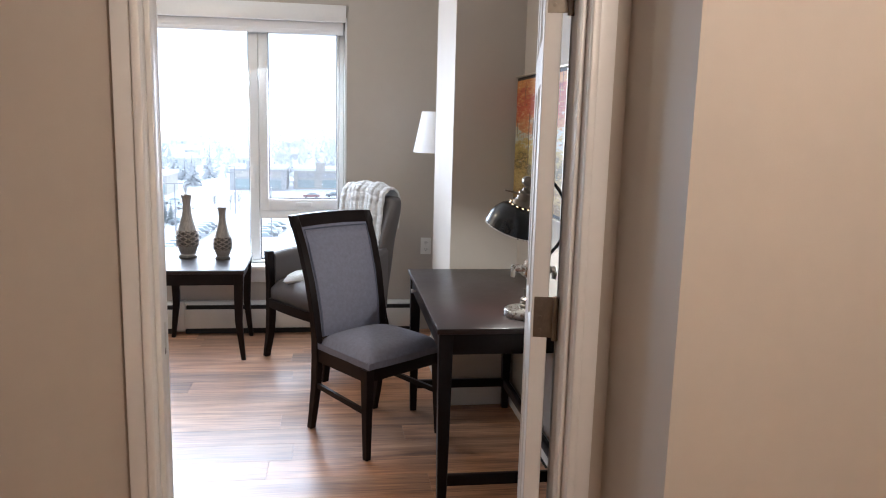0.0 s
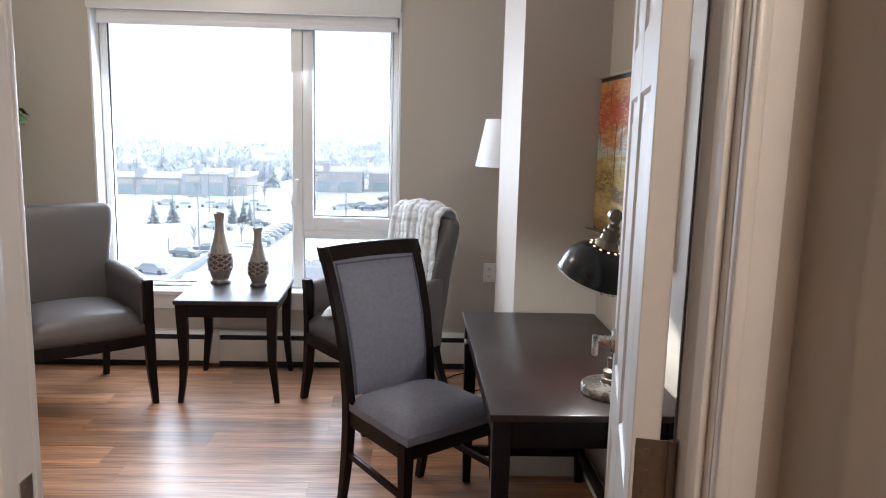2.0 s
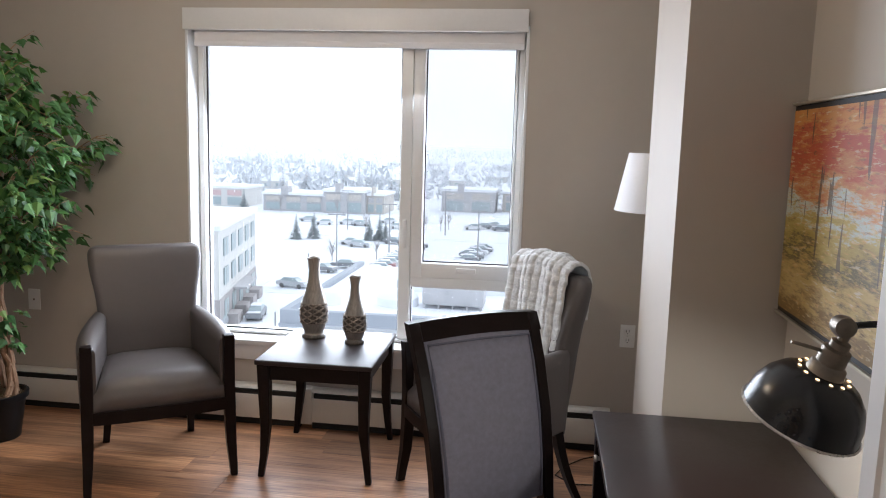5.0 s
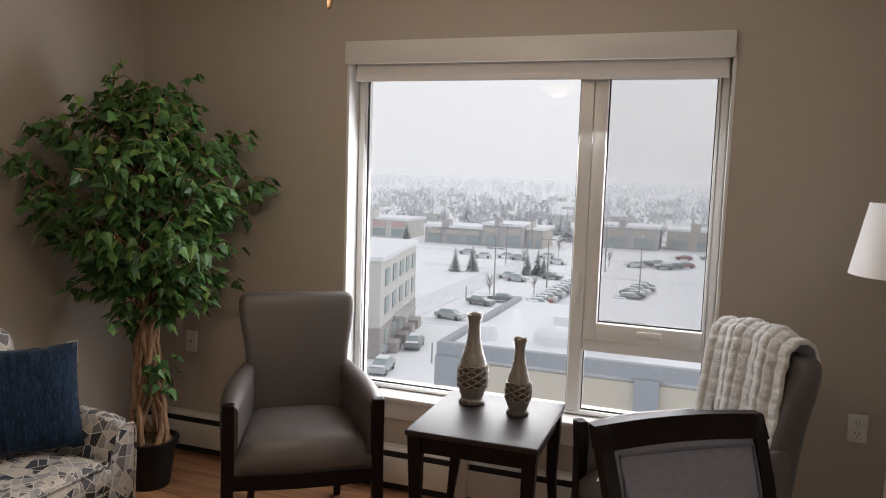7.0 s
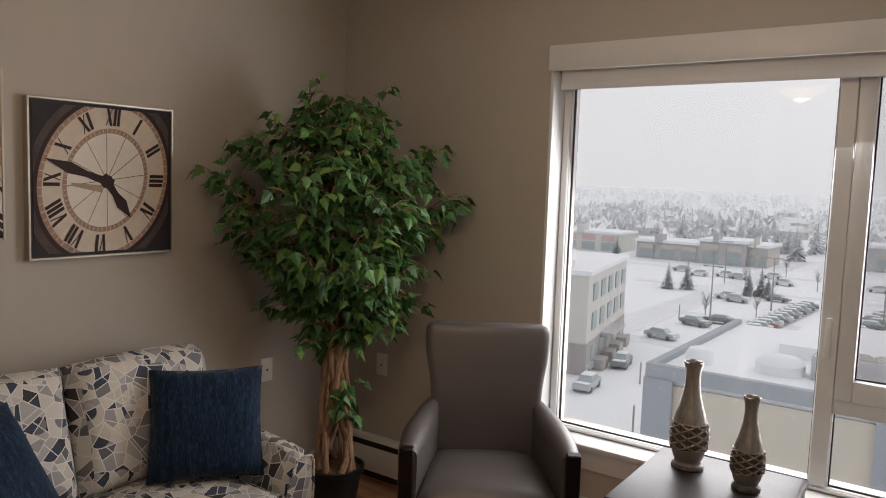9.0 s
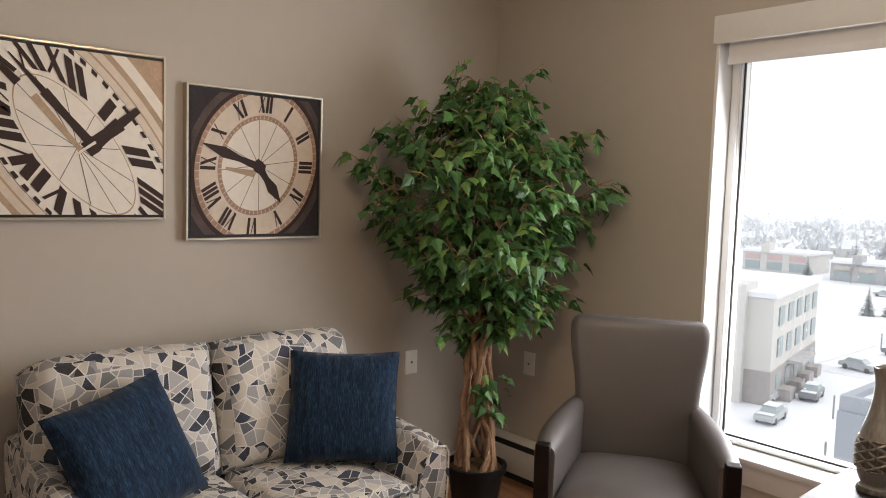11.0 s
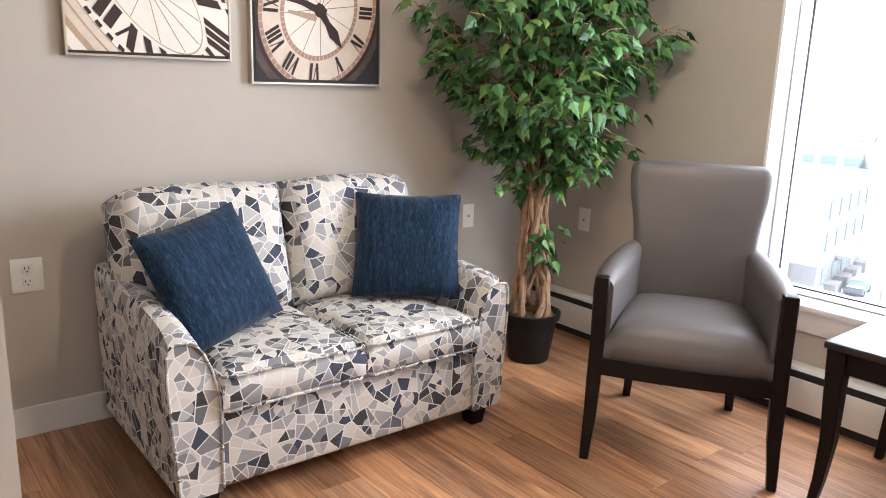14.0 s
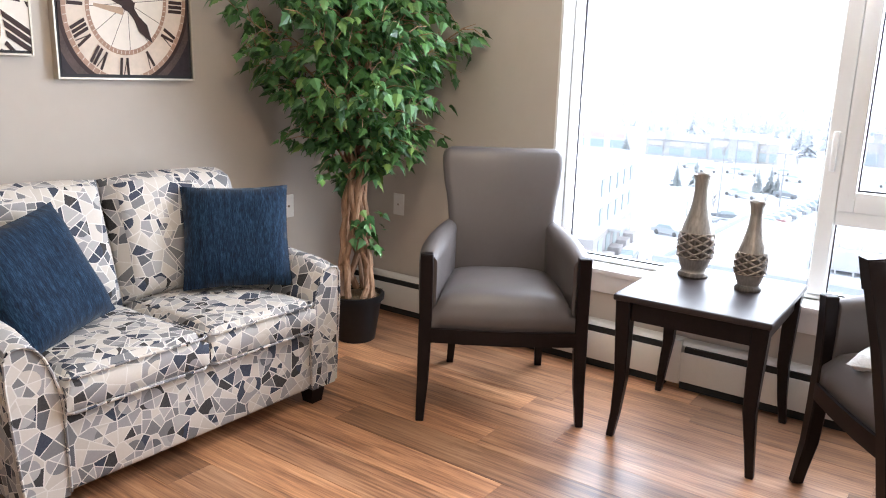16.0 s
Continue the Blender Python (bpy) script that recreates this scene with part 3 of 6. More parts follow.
heater_section(WEST + BT + 0.005, -0.415)
heater_section(-0.345, 1.28)
sp = empty("heater_splice_plate", pose(-0.38, NORTH, 0), "cream enamel splice cover between the heater sections", "heater trim")
part("cover", box(-0.036, 0.036, -0.072, -0.002, 0.028, 0.232, b=0.004), HEATER, sp)


def wall_plate(m, label, kind):
    """Faceplate in the local xz plane, facing -y."""
    ob = empty("wall_outlet", m, label, "outlet", "wall plates")
    w, h = (0.105, 0.125) if kind == "wide" else (0.076, 0.122)
    part("plate", box(-w / 2, w / 2, -0.007, 0, -h / 2, h / 2, b=0.003), PLASTIC, ob)
    if kind == "blank":
        part("jack", lathe(bmesh.new(), [(0.006, 0), (0.006, 0.004), (0.002, 0.004)], 14, pose(0, -0.007, 0, 90, 0, 0)), BRONZE, ob)
    else:
        for z in (0.024, -0.024):
            part("socket", box(-0.017, 0.017, -0.010, -0.006, z - 0.017, z + 0.017, b=0.004), PLASTIC, ob)
            sm = bmesh.new()
            for x, zz in ((-0.007, 0.004), (0.007, 0.004)):
                bx(sm, x - 0.0015, x + 0.0015, -0.0106, -0.0098, z + zz - 0.005, z + zz + 0.005)
            lathe(sm, [(0.003, 0), (0.003, 0.0007)], 10, pose(0, -0.0099, z - 0.009, 90, 0, 0))
            part("slots", sm, DARK_GAP, ob)
        part("screw", lathe(bmesh.new(), [(0.003, 0), (0.003, 0.001)], 10, pose(0, -0.0068, 0, 90, 0, 0)), NICKEL, ob)
    return ob


wall_plate(pose(1.350, NORTH, 0.625), "white duplex outlet on the window wall", "duplex")
wall_plate(pose(-2.04, NORTH, 0.632), "white blank cover plate on the window wall", "blank")
wall_plate(pose(WEST, 5.220, 0.648, 0, 0, 90), "white jack plate on the wall behind the plant", "blank")
wall_plate(pose(WEST, 3.165, 0.612, 0, 0, 90), "white duplex outlet beside the loveseat", "wide")
wall_plate(pose(EAST, 3.85, 0.42, 0, 0, -90), "white duplex outlet under the desk", "duplex")


# ---- seating ----
def rounded(cx, cy, w, d, r, n=5):
    """Points of a rounded rectangle in plan."""
    pts = []
    for k, (sx, sy) in enumerate(((1, 1), (-1, 1), (-1, -1), (1, -1))):
        for i in range(n):
            a = math.pi / 2 * (k + i / (n - 1))
            pts.append((cx + sx * (w / 2 - r) + r * math.cos(a), cy + sy * (d / 2 - r) + r * math.sin(a)))
    return pts


def cushion(x0, x1, y0, y1, z0, z1, crown=0.02, r=0.03, nx=14, ny=14, m=None, sag=0.0, seed=0):
    """A stuffed cushion with crowned faces and soft rounded edges."""
    bm = bmesh.new()
    for s in (0, 1):
        grid = []
        for i in range(nx + 1):
            row = []
            for j in range(ny + 1):
                u, v = i / nx, j / ny
                e = min(u, 1 - u) * (x1 - x0), min(v, 1 - v) * (y1 - y0)
                fall = sum(max(0.0, 1 - k / r) ** 2 for k in e)
                edge = r * min(1.0, fall)
                dome = crown * (1 - (2 * u - 1) ** 4) * (1 - (2 * v - 1) ** 4) - sag * math.exp(-((u - 0.5) ** 2 + (v - 0.5) ** 2) * 9)
                wob = 0.004 * noise.noise(Vector((u * 5 + seed, v * 5, s * 3.3)))
                z = (z1 - edge + dome + wob) if s else (z0 + edge * 0.6 + wob * 0.5)
                x, y = x0 + u * (x1 - x0), y0 + v * (y1 - y0)
                row.append(bm.verts.new((x, y, z)))
            grid.append(row)
        for i in range(nx):
            for j in range(ny):
                q = (grid[i][j], grid[i + 1][j], grid[i + 1][j + 1], grid[i][j + 1])
                bm.faces.new(q if s else q[::-1])
        if s == 0:
            low = grid
    rim = [(i, 0) for i in range(nx)] + [(nx, j) for j in range(ny)] + [(i, ny) for i in range(nx, 0, -1)] + [(0, j) for j in range(ny, 0, -1)]
    for a, b in zip(rim, rim[1:] + rim[:1]):
        bm.faces.new((low[a[0]][a[1]], low[b[0]][b[1]], grid[b[0]][b[1]], grid[a[0]][a[1]]))
    if m is not None:
        bmesh.ops.transform(bm, matrix=m, verts=bm.verts[:])
    bmesh.ops.recalc_face_normals(bm, faces=bm.faces[:])
    return bm


def saber_leg(foot, mid, top, w0, w1, d0=None, d1=None):
    """A curved, tapering square leg."""
    bm = bmesh.new()
    pts, sz = [], []
    d0, d1 = d0 or w0, d1 or w1
    for i in range(9):
        u = i / 8
        p = [(1 - u) ** 2 * f + 2 * u * (1 - u) * c + u * u * t for f, c, t in zip(foot, mid, top)]
        pts.append(p)
        sz.append((w0 + (w1 - w0) * u, d0 + (d1 - d0) * u))
    return rect_rod(bm, pts, sz)


def armchair(m, label):
    """Upholstered armchair; origin at the middle of the front on the floor, facing -y."""
    ob = empty("armchair", m, label, "armchair", "armchairs by the window")
    # seat
    sb = cushion(-0.275, 0.275, -0.005, 0.52, 0.355, 0.497, crown=0.048, r=0.05)
    for v in sb.verts:
        v.co.x *= 1.04 - 0.30 * max(0, v.co.y) / 0.52 * 0.55
        v.co.y -= 0.018 * math.cos(v.co.x / 0.28 * 1.4)
    part("seat", sb, GREY_VINYL, ob, smooth=60)
    # back
    rings = []
    prof = ((0.33, 0.42, 0.505, 0.10), (0.45, 0.445, 0.500, 0.112), (0.60, 0.464, 0.512, 0.122), (0.70, 0.468, 0.523, 0.122), (0.78, 0.480, 0.534, 0.118), (0.84, 0.498, 0.543, 0.112), (0.89, 0.520, 0.551, 0.106), (0.94, 0.534, 0.560, 0.099), (0.98, 0.541, 0.567, 0.092), (1.005, 0.541, 0.572, 0.085), (1.022, 0.534, 0.575, 0.076), (1.033, 0.519, 0.577, 0.063), (1.040, 0.492, 0.579, 0.045), (1.043, 0.44, 0.580, 0.022))
    for z, w, y, d in prof:
        rr = min(d * 0.45, 0.035)
        ring = []
        for px, py in rounded(0, y, w, d, rr):
            crown = 0.034 * (1 - (2 * px / max(w, 0.01)) ** 2) * max(0.0, (z - 0.86) / 0.18)
            ring.append((px, py + 0.02 * (1 - (2 * px / w) ** 2) * (1 if py < y else 0.4), z + crown))
        rings.append(ring)
    part("backrest", loft(bmesh.new(), rings), GREY_VINYL, ob, smooth=60)
    for s in (-1, 1):
        rings = []
        for i in range(15):
            u = i / 14
            y = 0.022 + u * 0.485
            x = s * (0.300 - 0.075 * u ** 1.6)
            top = 0.674 + 0.048 * math.sin(min(1.0, u * 1.15) * math.pi / 2) ** 0.9 + 0.03 * max(0.0, u - 0.7)
            th = 0.064 + 0.042 * math.sin(math.pi * min(1, u * 0.95 + 0.05))
            low = 0.37
            ring = []
            for a in range(9):
                t = math.pi * a / 8
                ring.append((x + th / 2 * math.cos(t), y, top - th / 2 + th / 2 * math.sin(t)))
            ring += [(x - th / 2 * 0.95, y, low + 0.12), (x - th / 2 * 0.85, y, low), (x + th / 2 * 0.85, y, low), (x + th / 2 * 0.95, y, low + 0.12)]
            rings.append(ring)
        part("arm", loft(bmesh.new(), rings), GREY_VINYL, ob, smooth=60)
        pb = bmesh.new()
        pts = [(s * 0.319, -0.018, 0), (s * 0.317, -0.010, 0.06), (s * 0.311, 0.004, 0.16), (s * 0.308, 0.010, 0.30), (s * 0.305, 0.008, 0.45), (s * 0.304, 0.002, 0.60), (s * 0.303, -0.004, 0.688)]
        rect_rod(pb, pts, [(0.032, 0.040), (0.036, 0.042), (0.044, 0.048), (0.050, 0.050), (0.050, 0.046), (0.050, 0.044), (0.050, 0.046)])
        bmesh.ops.bevel(pb, geom=pb.edges[:], offset=0.004, segments=1, affect="EDGES")
        part("front_leg", pb, ESPRESSO, ob, "dark espresso wood post")
        part("rear_leg", saber_leg((s * 0.213, 0.630, 0), (s * 0.20, 0.53, 0.18), (s * 0.195, 0.50, 0.37), 0.032, 0.042), ESPRESSO, ob)
        side = bmesh.new()
        loft(side, [[(s * 0.300 + a, 0.02, b) for a, b in ((-0.013, 0.335), (0.013, 0.335), (0.013, 0.385), (-0.013, 0.385))], [(s * 0.195 + a, 0.505, b) for a, b in ((-0.013, 0.335), (0.013, 0.335), (0.013, 0.385), (-0.013, 0.385))]])
        part("side_rail", side, ESPRESSO, ob)
        seam = bmesh.new()
        tube(seam, [(s * (0.245 - 0.010 * k), 0.462 + 0.004 * k, 0.50 + 0.052 * k) for k in range(6)], 0.004, 6)
        part("seam_welt", seam, GREY_VINYL, ob)
    fr = bmesh.new()
    loft(fr, [[(x, -0.012 + 0.02 * (x / 0.3) ** 2 + a, b) for a, b in ((-0.026, 0.33), (0.014, 0.33), (0.014, 0.388), (-0.026, 0.388))] for x in (-0.285, -0.15, 0.0, 0.15, 0.285)])
    part("front_rail", fr, ESPRESSO, ob)
    part("rear_rail", box(-0.19, 0.19, 0.492, 0.518, 0.33, 0.385), ESPRESSO, ob)
    return ob


ARM1 = pose(-0.804, 4.912, 0, 0, 0, 34.4)
ARM2 = pose(0.465, 4.924, 0, 0, 0, -54.0)
armchair(ARM1, "taupe grey vinyl armchair with dark espresso wood legs")
second = armchair(ARM2, "taupe grey vinyl armchair with a cream throw over its back")


def throw_blanket():
    """Plush throw folded over the back of the second armchair, with quilted squares."""
    ob = empty("throw_blanket", ARM2, "cream plush quilted throw draped over the armchair back", "blanket")
    path = [(0.47, 0.545), (0.472, 0.60), (0.478, 0.66), (0.484, 0.72), (0.490, 0.78), (0.497, 0.84), (0.505, 0.90), (0.513, 0.96), (0.520, 1.03), (0.534, 1.080), (0.563, 1.104), (0.596, 1.105), (0.627, 1.083), (0.642, 1.03), (0.638, 0.96), (0.633, 0.90), (0.628, 0.84)]
    x0, x1, n = -0.225, 0.190, 63
    bm = bmesh.new()
    rows = []
    total = 8 * (len(path) - 1)
    for k in range(total + 1):
        i, f = divmod(k, 8)
        if i >= len(path) - 1:
            i, f = len(path) - 2, 8
        a, b = path[i], path[i + 1]
        y, z = a[0] + (b[0] - a[0]) * f / 8, a[1] + (b[1] - a[1]) * f / 8
        dy, dz = b[0] - a[0], b[1] - a[1]
        L = math.hypot(dy, dz) or 1
        ny, nz = -dz / L, dy / L
        row = []
        for j in range(n + 1):
            u = j / n
            s = (u * 9) % 1.0
            w = (k / total * 17 + 0.12 * math.sin(u * 9)) % 1.0
            puff = 0.008 * (1 - abs(2 * s - 1) ** 4) * (1 - 0.75 * abs(2 * w - 1) ** 4)
            fold = 0.010 * math.sin(u * 17 + k * 0.025) + 0.008 * noise.noise(Vector((u * 4, k * 0.04, 2)))
            x = x0 + (x1 - x0) * u + 0.030 * (1 - k / total) * (u - 0.5) + 0.008 * noise.noise(Vector((k * 0.15, u, 7)))
            out = 0.014 + puff + fold * 0.6
            dip = -0.022 * ((u - 0.5) * 2) ** 2 if 8 <= k / 8 <= 13 else 0
            row.append((bm.verts.new((x, y + ny * out, z + nz * out + dip)), bm.verts.new((x, y + ny * 0.004, z + nz * 0.004 + dip))))
        rows.append(row)
    for a, b in zip(rows, rows[1:]):
        for j in range(n):
            bm.faces.new((a[j][0], a[j + 1][0], b[j + 1][0], b[j][0]))
            bm.faces.new((a[j][1], b[j][1], b[j + 1][1], a[j + 1][1]))
        for j in (0, n):
            bm.faces.new((a[j][0], b[j][0], b[j][1], a[j][1]))
    for r in (rows[0], rows[-1]):
        for j in range(n):
            bm.faces.new((r[j][0], r[j + 1][0], r[j + 1][1], r[j][1]))
    bmesh.ops.recalc_face_normals(bm, faces=bm.faces[:])
    part("throw", bm, THROW, ob, smooth=70)
    # a folded end lies on the seat
    fm = cushion(-0.13, 0.13, -0.13, 0.13, 0.0, 0.048, crown=0.012, r=0.03, seed=4, m=pose(-0.10, 0.150, 0.506, -3, 0, 45))
    for v in fm.verts:
        v.co.z += 0.010 * noise.noise(Vector((v.co.x * 14, v.co.y * 14, v.co.z * 9)))
    part("folded_end", fm, THROW, ob, smooth=70)
    return ob


throw_blanket()


def desk_chair():
    """Side chair with a tall padded back; origin at the middle of the front on the floor, facing -y."""
    ob = empty("desk_chair", pose(1.030, 3.720, 0, 0, 0, 37.0), "dark wood side chair with slate blue padded back and seat", "chair")
    back = lambda z: 0.425 + 0.012 * (z - 0.45) + 0.40 * max(0, z - 0.42) ** 2
    half = lambda z: 0.201 + 0.021 * max(0, z - 0.45) / 0.6
    for s in (-1, 1):
        b = bmesh.new()
        zs = [0, 0.10, 0.22, 0.36, 0.46, 0.60, 0.75, 0.90, 1.00, 1.048]
        ys = [0.475, 0.455, 0.435, 0.424] + [back(z) for z in zs[4:]]
        pts = [(s * half(z), y, z) for z, y in zip(zs, ys)]
        rect_rod(b, pts, [(0.030, 0.034), (0.033, 0.038), (0.036, 0.044), (0.038, 0.048), (0.038, 0.046)] + [(0.038, 0.036)] * 5)
        bmesh.ops.bevel(b, geom=b.edges[:], offset=0.003, segments=1, affect="EDGES")
        part("rear_leg", b, ESPRESSO, ob)
        f = bmesh.new()
        rect_rod(f, [(s * 0.226, 0.012, 0), (s * 0.222, 0.018, 0.2), (s * 0.218, 0.022, 0.42)], [(0.026, 0.026), (0.034, 0.034), (0.044, 0.044)])
        part("front_leg", f, ESPRESSO, ob)
        r = bmesh.new()
        loft(r, [[(s * 0.218 + a, 0.03, z) for a, z in ((-0.011, 0.36), (0.011, 0.36), (0.011, 0.432), (-0.011, 0.432))], [(s * 0.200 + a, 0.42, z) for a, z in ((-0.011, 0.36), (0.011, 0.36), (0.011, 0.432), (-0.011, 0.432))]])
        part("side_rail", r, ESPRESSO, ob)
        t = bmesh.new()
        loft(t, [[(s * 0.221 + a, 0.02, 0.205 + z) for a, z in ((-0.008, 0), (0.008, 0), (0.008, 0.024), (-0.008, 0.024))], [(s * 0.202 + a, 0.44, 0.225 + z) for a, z in ((-0.008, 0), (0.008, 0), (0.008, 0.024), (-0.008, 0.024))]])
        part("stretcher", t, ESPRESSO, ob)
    part("front_rail", box(-0.198, 0.198, 0.008, 0.032, 0.36, 0.432, b=0.003), ESPRESSO, ob)
    part("rear_rail", box(-0.182, 0.182, 0.41, 0.434, 0.36, 0.432, b=0.003), ESPRESSO, ob)
    tr = bmesh.new()
    loft(tr, [[(x, back(z) + dy + 0.014 * (1 - (x / 0.23) ** 2), z + 0.006 * (1 - (x / 0.23) ** 2)) for dy, z in ((-0.018, 0.994), (0.018, 0.994), (0.016, 1.050), (-0.016, 1.050))] for x in [-0.242 + 0.0484 * i for i in range(11)]])
    part("top_rail", tr, ESPRESSO, ob)
    # padded back panel with piping
    rows, n = [], 12
    pb = bmesh.new()
    for side in (0, 1):
        grid = []
        for i in range(n + 1):
            u = i / n
            row = []
            for j in range(n + 1):
                v = j / n
                z = 0.475 + v * 0.518
                w = half(z) - 0.022
                x = (2 * u - 1) * w
                puff = 0.016 * (1 - (2 * u - 1) ** 6) * (1 - (2 * v - 1) ** 6)
                bow = v * v * (1 - (x / 0.23) ** 2)
                y = back(z) + 0.014 * bow + (-0.012 - puff if side == 0 else 0.012 + puff * 0.6)
                row.append(pb.verts.new((x, y, z + 0.012 * bow)))
            grid.append(row)
        for i in range(n):
            for j in range(n):
                pb.faces.new((grid[i][j], grid[i + 1][j], grid[i + 1][j + 1], grid[i][j + 1]))
        rows.append(grid)
    bmesh.ops.recalc_face_normals(pb, faces=pb.faces[:])
    panel = part("backrest", pb, BLUE_FABRIC, ob, "slate blue woven upholstery", smooth=60)
    pp = bmesh.new()
    loop = [(-1, 0.482), (-1, 0.60), (-1, 0.75), (-1, 0.90), (-1, 0.985), (0, 0.988), (1, 0.985), (1, 0.90), (1, 0.75), (1, 0.60), (1, 0.482)]
    tube(pp, [(sx * (half(z) - 0.030), back(z) - 0.017, z) for sx, z in loop], 0.0045, 6)
    part("piping", pp, PIPING, panel)
    sb = cushion(-0.237, 0.237, -0.012, 0.425, 0.425, 0.475, crown=0.038, r=0.05)
    for v in sb.verts:
        v.co.x *= 1 - 0.10 * max(0, v.co.y) / 0.42
    part("seat", sb, BLUE_FABRIC, ob, "slate blue crowned seat pad", smooth=60)
    return ob


desk_chair()


# ---- loveseat with pillows ----
def loveseat():
    """Origin at the middle of the front on the floor; local x along the wall, facing -y."""
    W2, D = 0.642, 0.86
    ob = empty("loveseat", pose(-1.470, 4.020, 0, 0, 0, 90), "cream loveseat in a grey and blue mosaic print", "sofa")
    arm = 0.135
    box_uv(part("base", box(-W2 + arm * 0.9, W2 - arm * 0.9, 0.012, D - 0.06, 0.072, 0.325, b=0.02, seg=3), SOFA, ob, smooth=50))
    for s in (-1, 1):
        rings = []
        for i in range(16):
            u = i / 15
            y = u * (D - 0.03)
            h = 0.600 + 0.045 * min(1, u * 1.6) - 0.022 * max(0, 0.10 - u) / 0.10
            fl = 0.018 * math.exp(-u * 5)
            sec = [(0.0 + 0.004, 0.072), (0.0 - fl * 0.4, 0.25), (-0.004 - fl, 0.45), (-0.004 - fl, h - 0.035), (0.006 - fl, h - 0.008), (0.034, h), (0.066, h - 0.008), (0.088, h - 0.045), (0.108, h - 0.10), (arm - 0.006, h - 0.17), (arm, 0.36), (arm, 0.072)]
            inset = 0.012 * max(0, 0.05 - u) / 0.05
            rings.append([(s * (W2 - dx * (1 - inset)), y, z) for dx, z in sec])
        a = part("arm", loft(bmesh.new(), rings), SOFA, ob, smooth=55)
        box_uv(a)
        welt = bmesh.new()
        h0 = 0.580
        tube(welt, [(s * (W2 - dx), -0.002, z) for dx, z in ((0.002, 0.085), (-0.012, 0.30), (-0.022, 0.46), (-0.02, h0 - 0.03), (-0.006, h0 - 0.006), (0.034, h0), (0.064, h0 - 0.014), (0.090, h0 - 0.05), (0.110, h0 - 0.10), (arm - 0.006, h0 - 0.17), (arm, 0.36), (arm, 0.085))], 0.005, 6)
        box_uv(part("welt", welt, SOFA, a))
        wide = 0.634 if s < 0 else 0.602
        bc = cushion(0, wide, 0, 0.490, 0, 0.17, crown=0.028, r=0.055, nx=18, ny=16, seed=s * 3)
        mm = pose(-0.637 if s < 0 else 0.003, 0.616, 0.428, 75, 0, 0)
        bmesh.ops.transform(bc, matrix=mm, verts=bc.verts[:])
        for v in bc.verts:
            k = (v.co.z - 0.455) / 0.46
            v.co.z += 0.014 * (1 - ((v.co.x - (mm.translation.x + wide / 2)) / (wide / 2)) ** 2) * max(0, k)
            v.co.z -= 0.034 * max(0.0, 1 - (wide - abs(v.co.x)) / 0.075) ** 2 * max(0, k)
        box_uv(part("back_cushion", bc, SOFA, ob, smooth=70))
        sc = cushion(0.003 if s > 0 else -0.508, 0.508 if s > 0 else -0.003, -0.022, 0.56, 0.330, 0.462, crown=0.020, r=0.035, nx=18, ny=18, seed=s + 9)
        seat = part("seat_cushion", sc, SOFA, ob, smooth=70)
        box_uv(seat)
        for z in (0.452, 0.342):
            w = bmesh.new()
            xa, xb = (0.008, 0.502) if s > 0 else (-0.502, -0.008)
            tube(w, [(xa, 0.2, z), (xa, -0.012, z), (xa + 0.02, -0.024, z), ((xa + xb) / 2, -0.025, z + 0.003), (xb - 0.02, -0.024, z), (xb, -0.012, z), (xb, 0.2, z)], 0.0055, 6)
            box_uv(part("cushion_welt", w, SOFA, seat))
        for y in (0.05, D - 0.09):
            part("foot", rect_rod(bmesh.new(), [(s * (W2 - 0.09), y, 0), (s * (W2 - 0.09), y, 0.074)], [(0.055, 0.055), (0.075, 0.075)]), ESPRESSO, ob, "black tapered block foot")
    box_uv(part("back_frame", box(-W2 + 0.045, W2 - 0.075, D - 0.10, D + 0.01, 0.09, 0.785, b=0.04, seg=3), SOFA, ob, smooth=50))
    return ob


loveseat()


def pillow(centre, xax, yax, w, label, seed):
    """A knife-edge square pillow with pinched corners."""
    X, Y = Vector(xax).normalized(), Vector(yax).normalized()
    Y = (Y - X * Y.dot(X)).normalized()
    Z = X.cross(Y)
    m = Matrix((X, Y, Z)).transposed().to_4x4()
    m.translation = centre
    ob = empty("throw_pillow", m, label, "pillow", "blue throw pillows")
    n = 18
    bm = bmesh.new()
    uvl = bm.loops.layers.uv.new("metres")
    grids = []
    for s in (1, -1):
        g = []
        for i in range(n + 1):
            row = []
            for j in range(n + 1):
                u, v = 2 * i / n - 1, 2 * j / n - 1
                pinch = 1 - 0.055 * (1 - u * u) * abs(v) ** 3
                pin2 = 1 - 0.055 * (1 - v * v) * abs(u) ** 3
                h = 0.072 * ((1 - u ** 4) * (1 - v ** 4)) ** 0.62 + 0.004 * noise.noise(Vector((u * 2 + seed, v * 2, s)))
                row.append(bm.verts.new((u * w / 2 * pin2, v * w / 2 * pinch, s * h)))
            g.append(row)
        grids.append(g)
        for i in range(n):
            for j in range(n):
                q = (g[i][j], g[i + 1][j], g[i + 1][j + 1], g[i][j + 1])
                f = bm.faces.new(q if s > 0 else q[::-1])
                for lp in f.loops:
                    lp[uvl].uv = (lp.vert.co.x + 0.5 + seed, lp.vert.co.y + 0.5 + (0 if s > 0 else 2))
    bmesh.ops.remove_doubles(bm, verts=bm.verts[:], dist=0.0005)
    part("cover", bm, PILLOW, ob, smooth=80)
    return ob


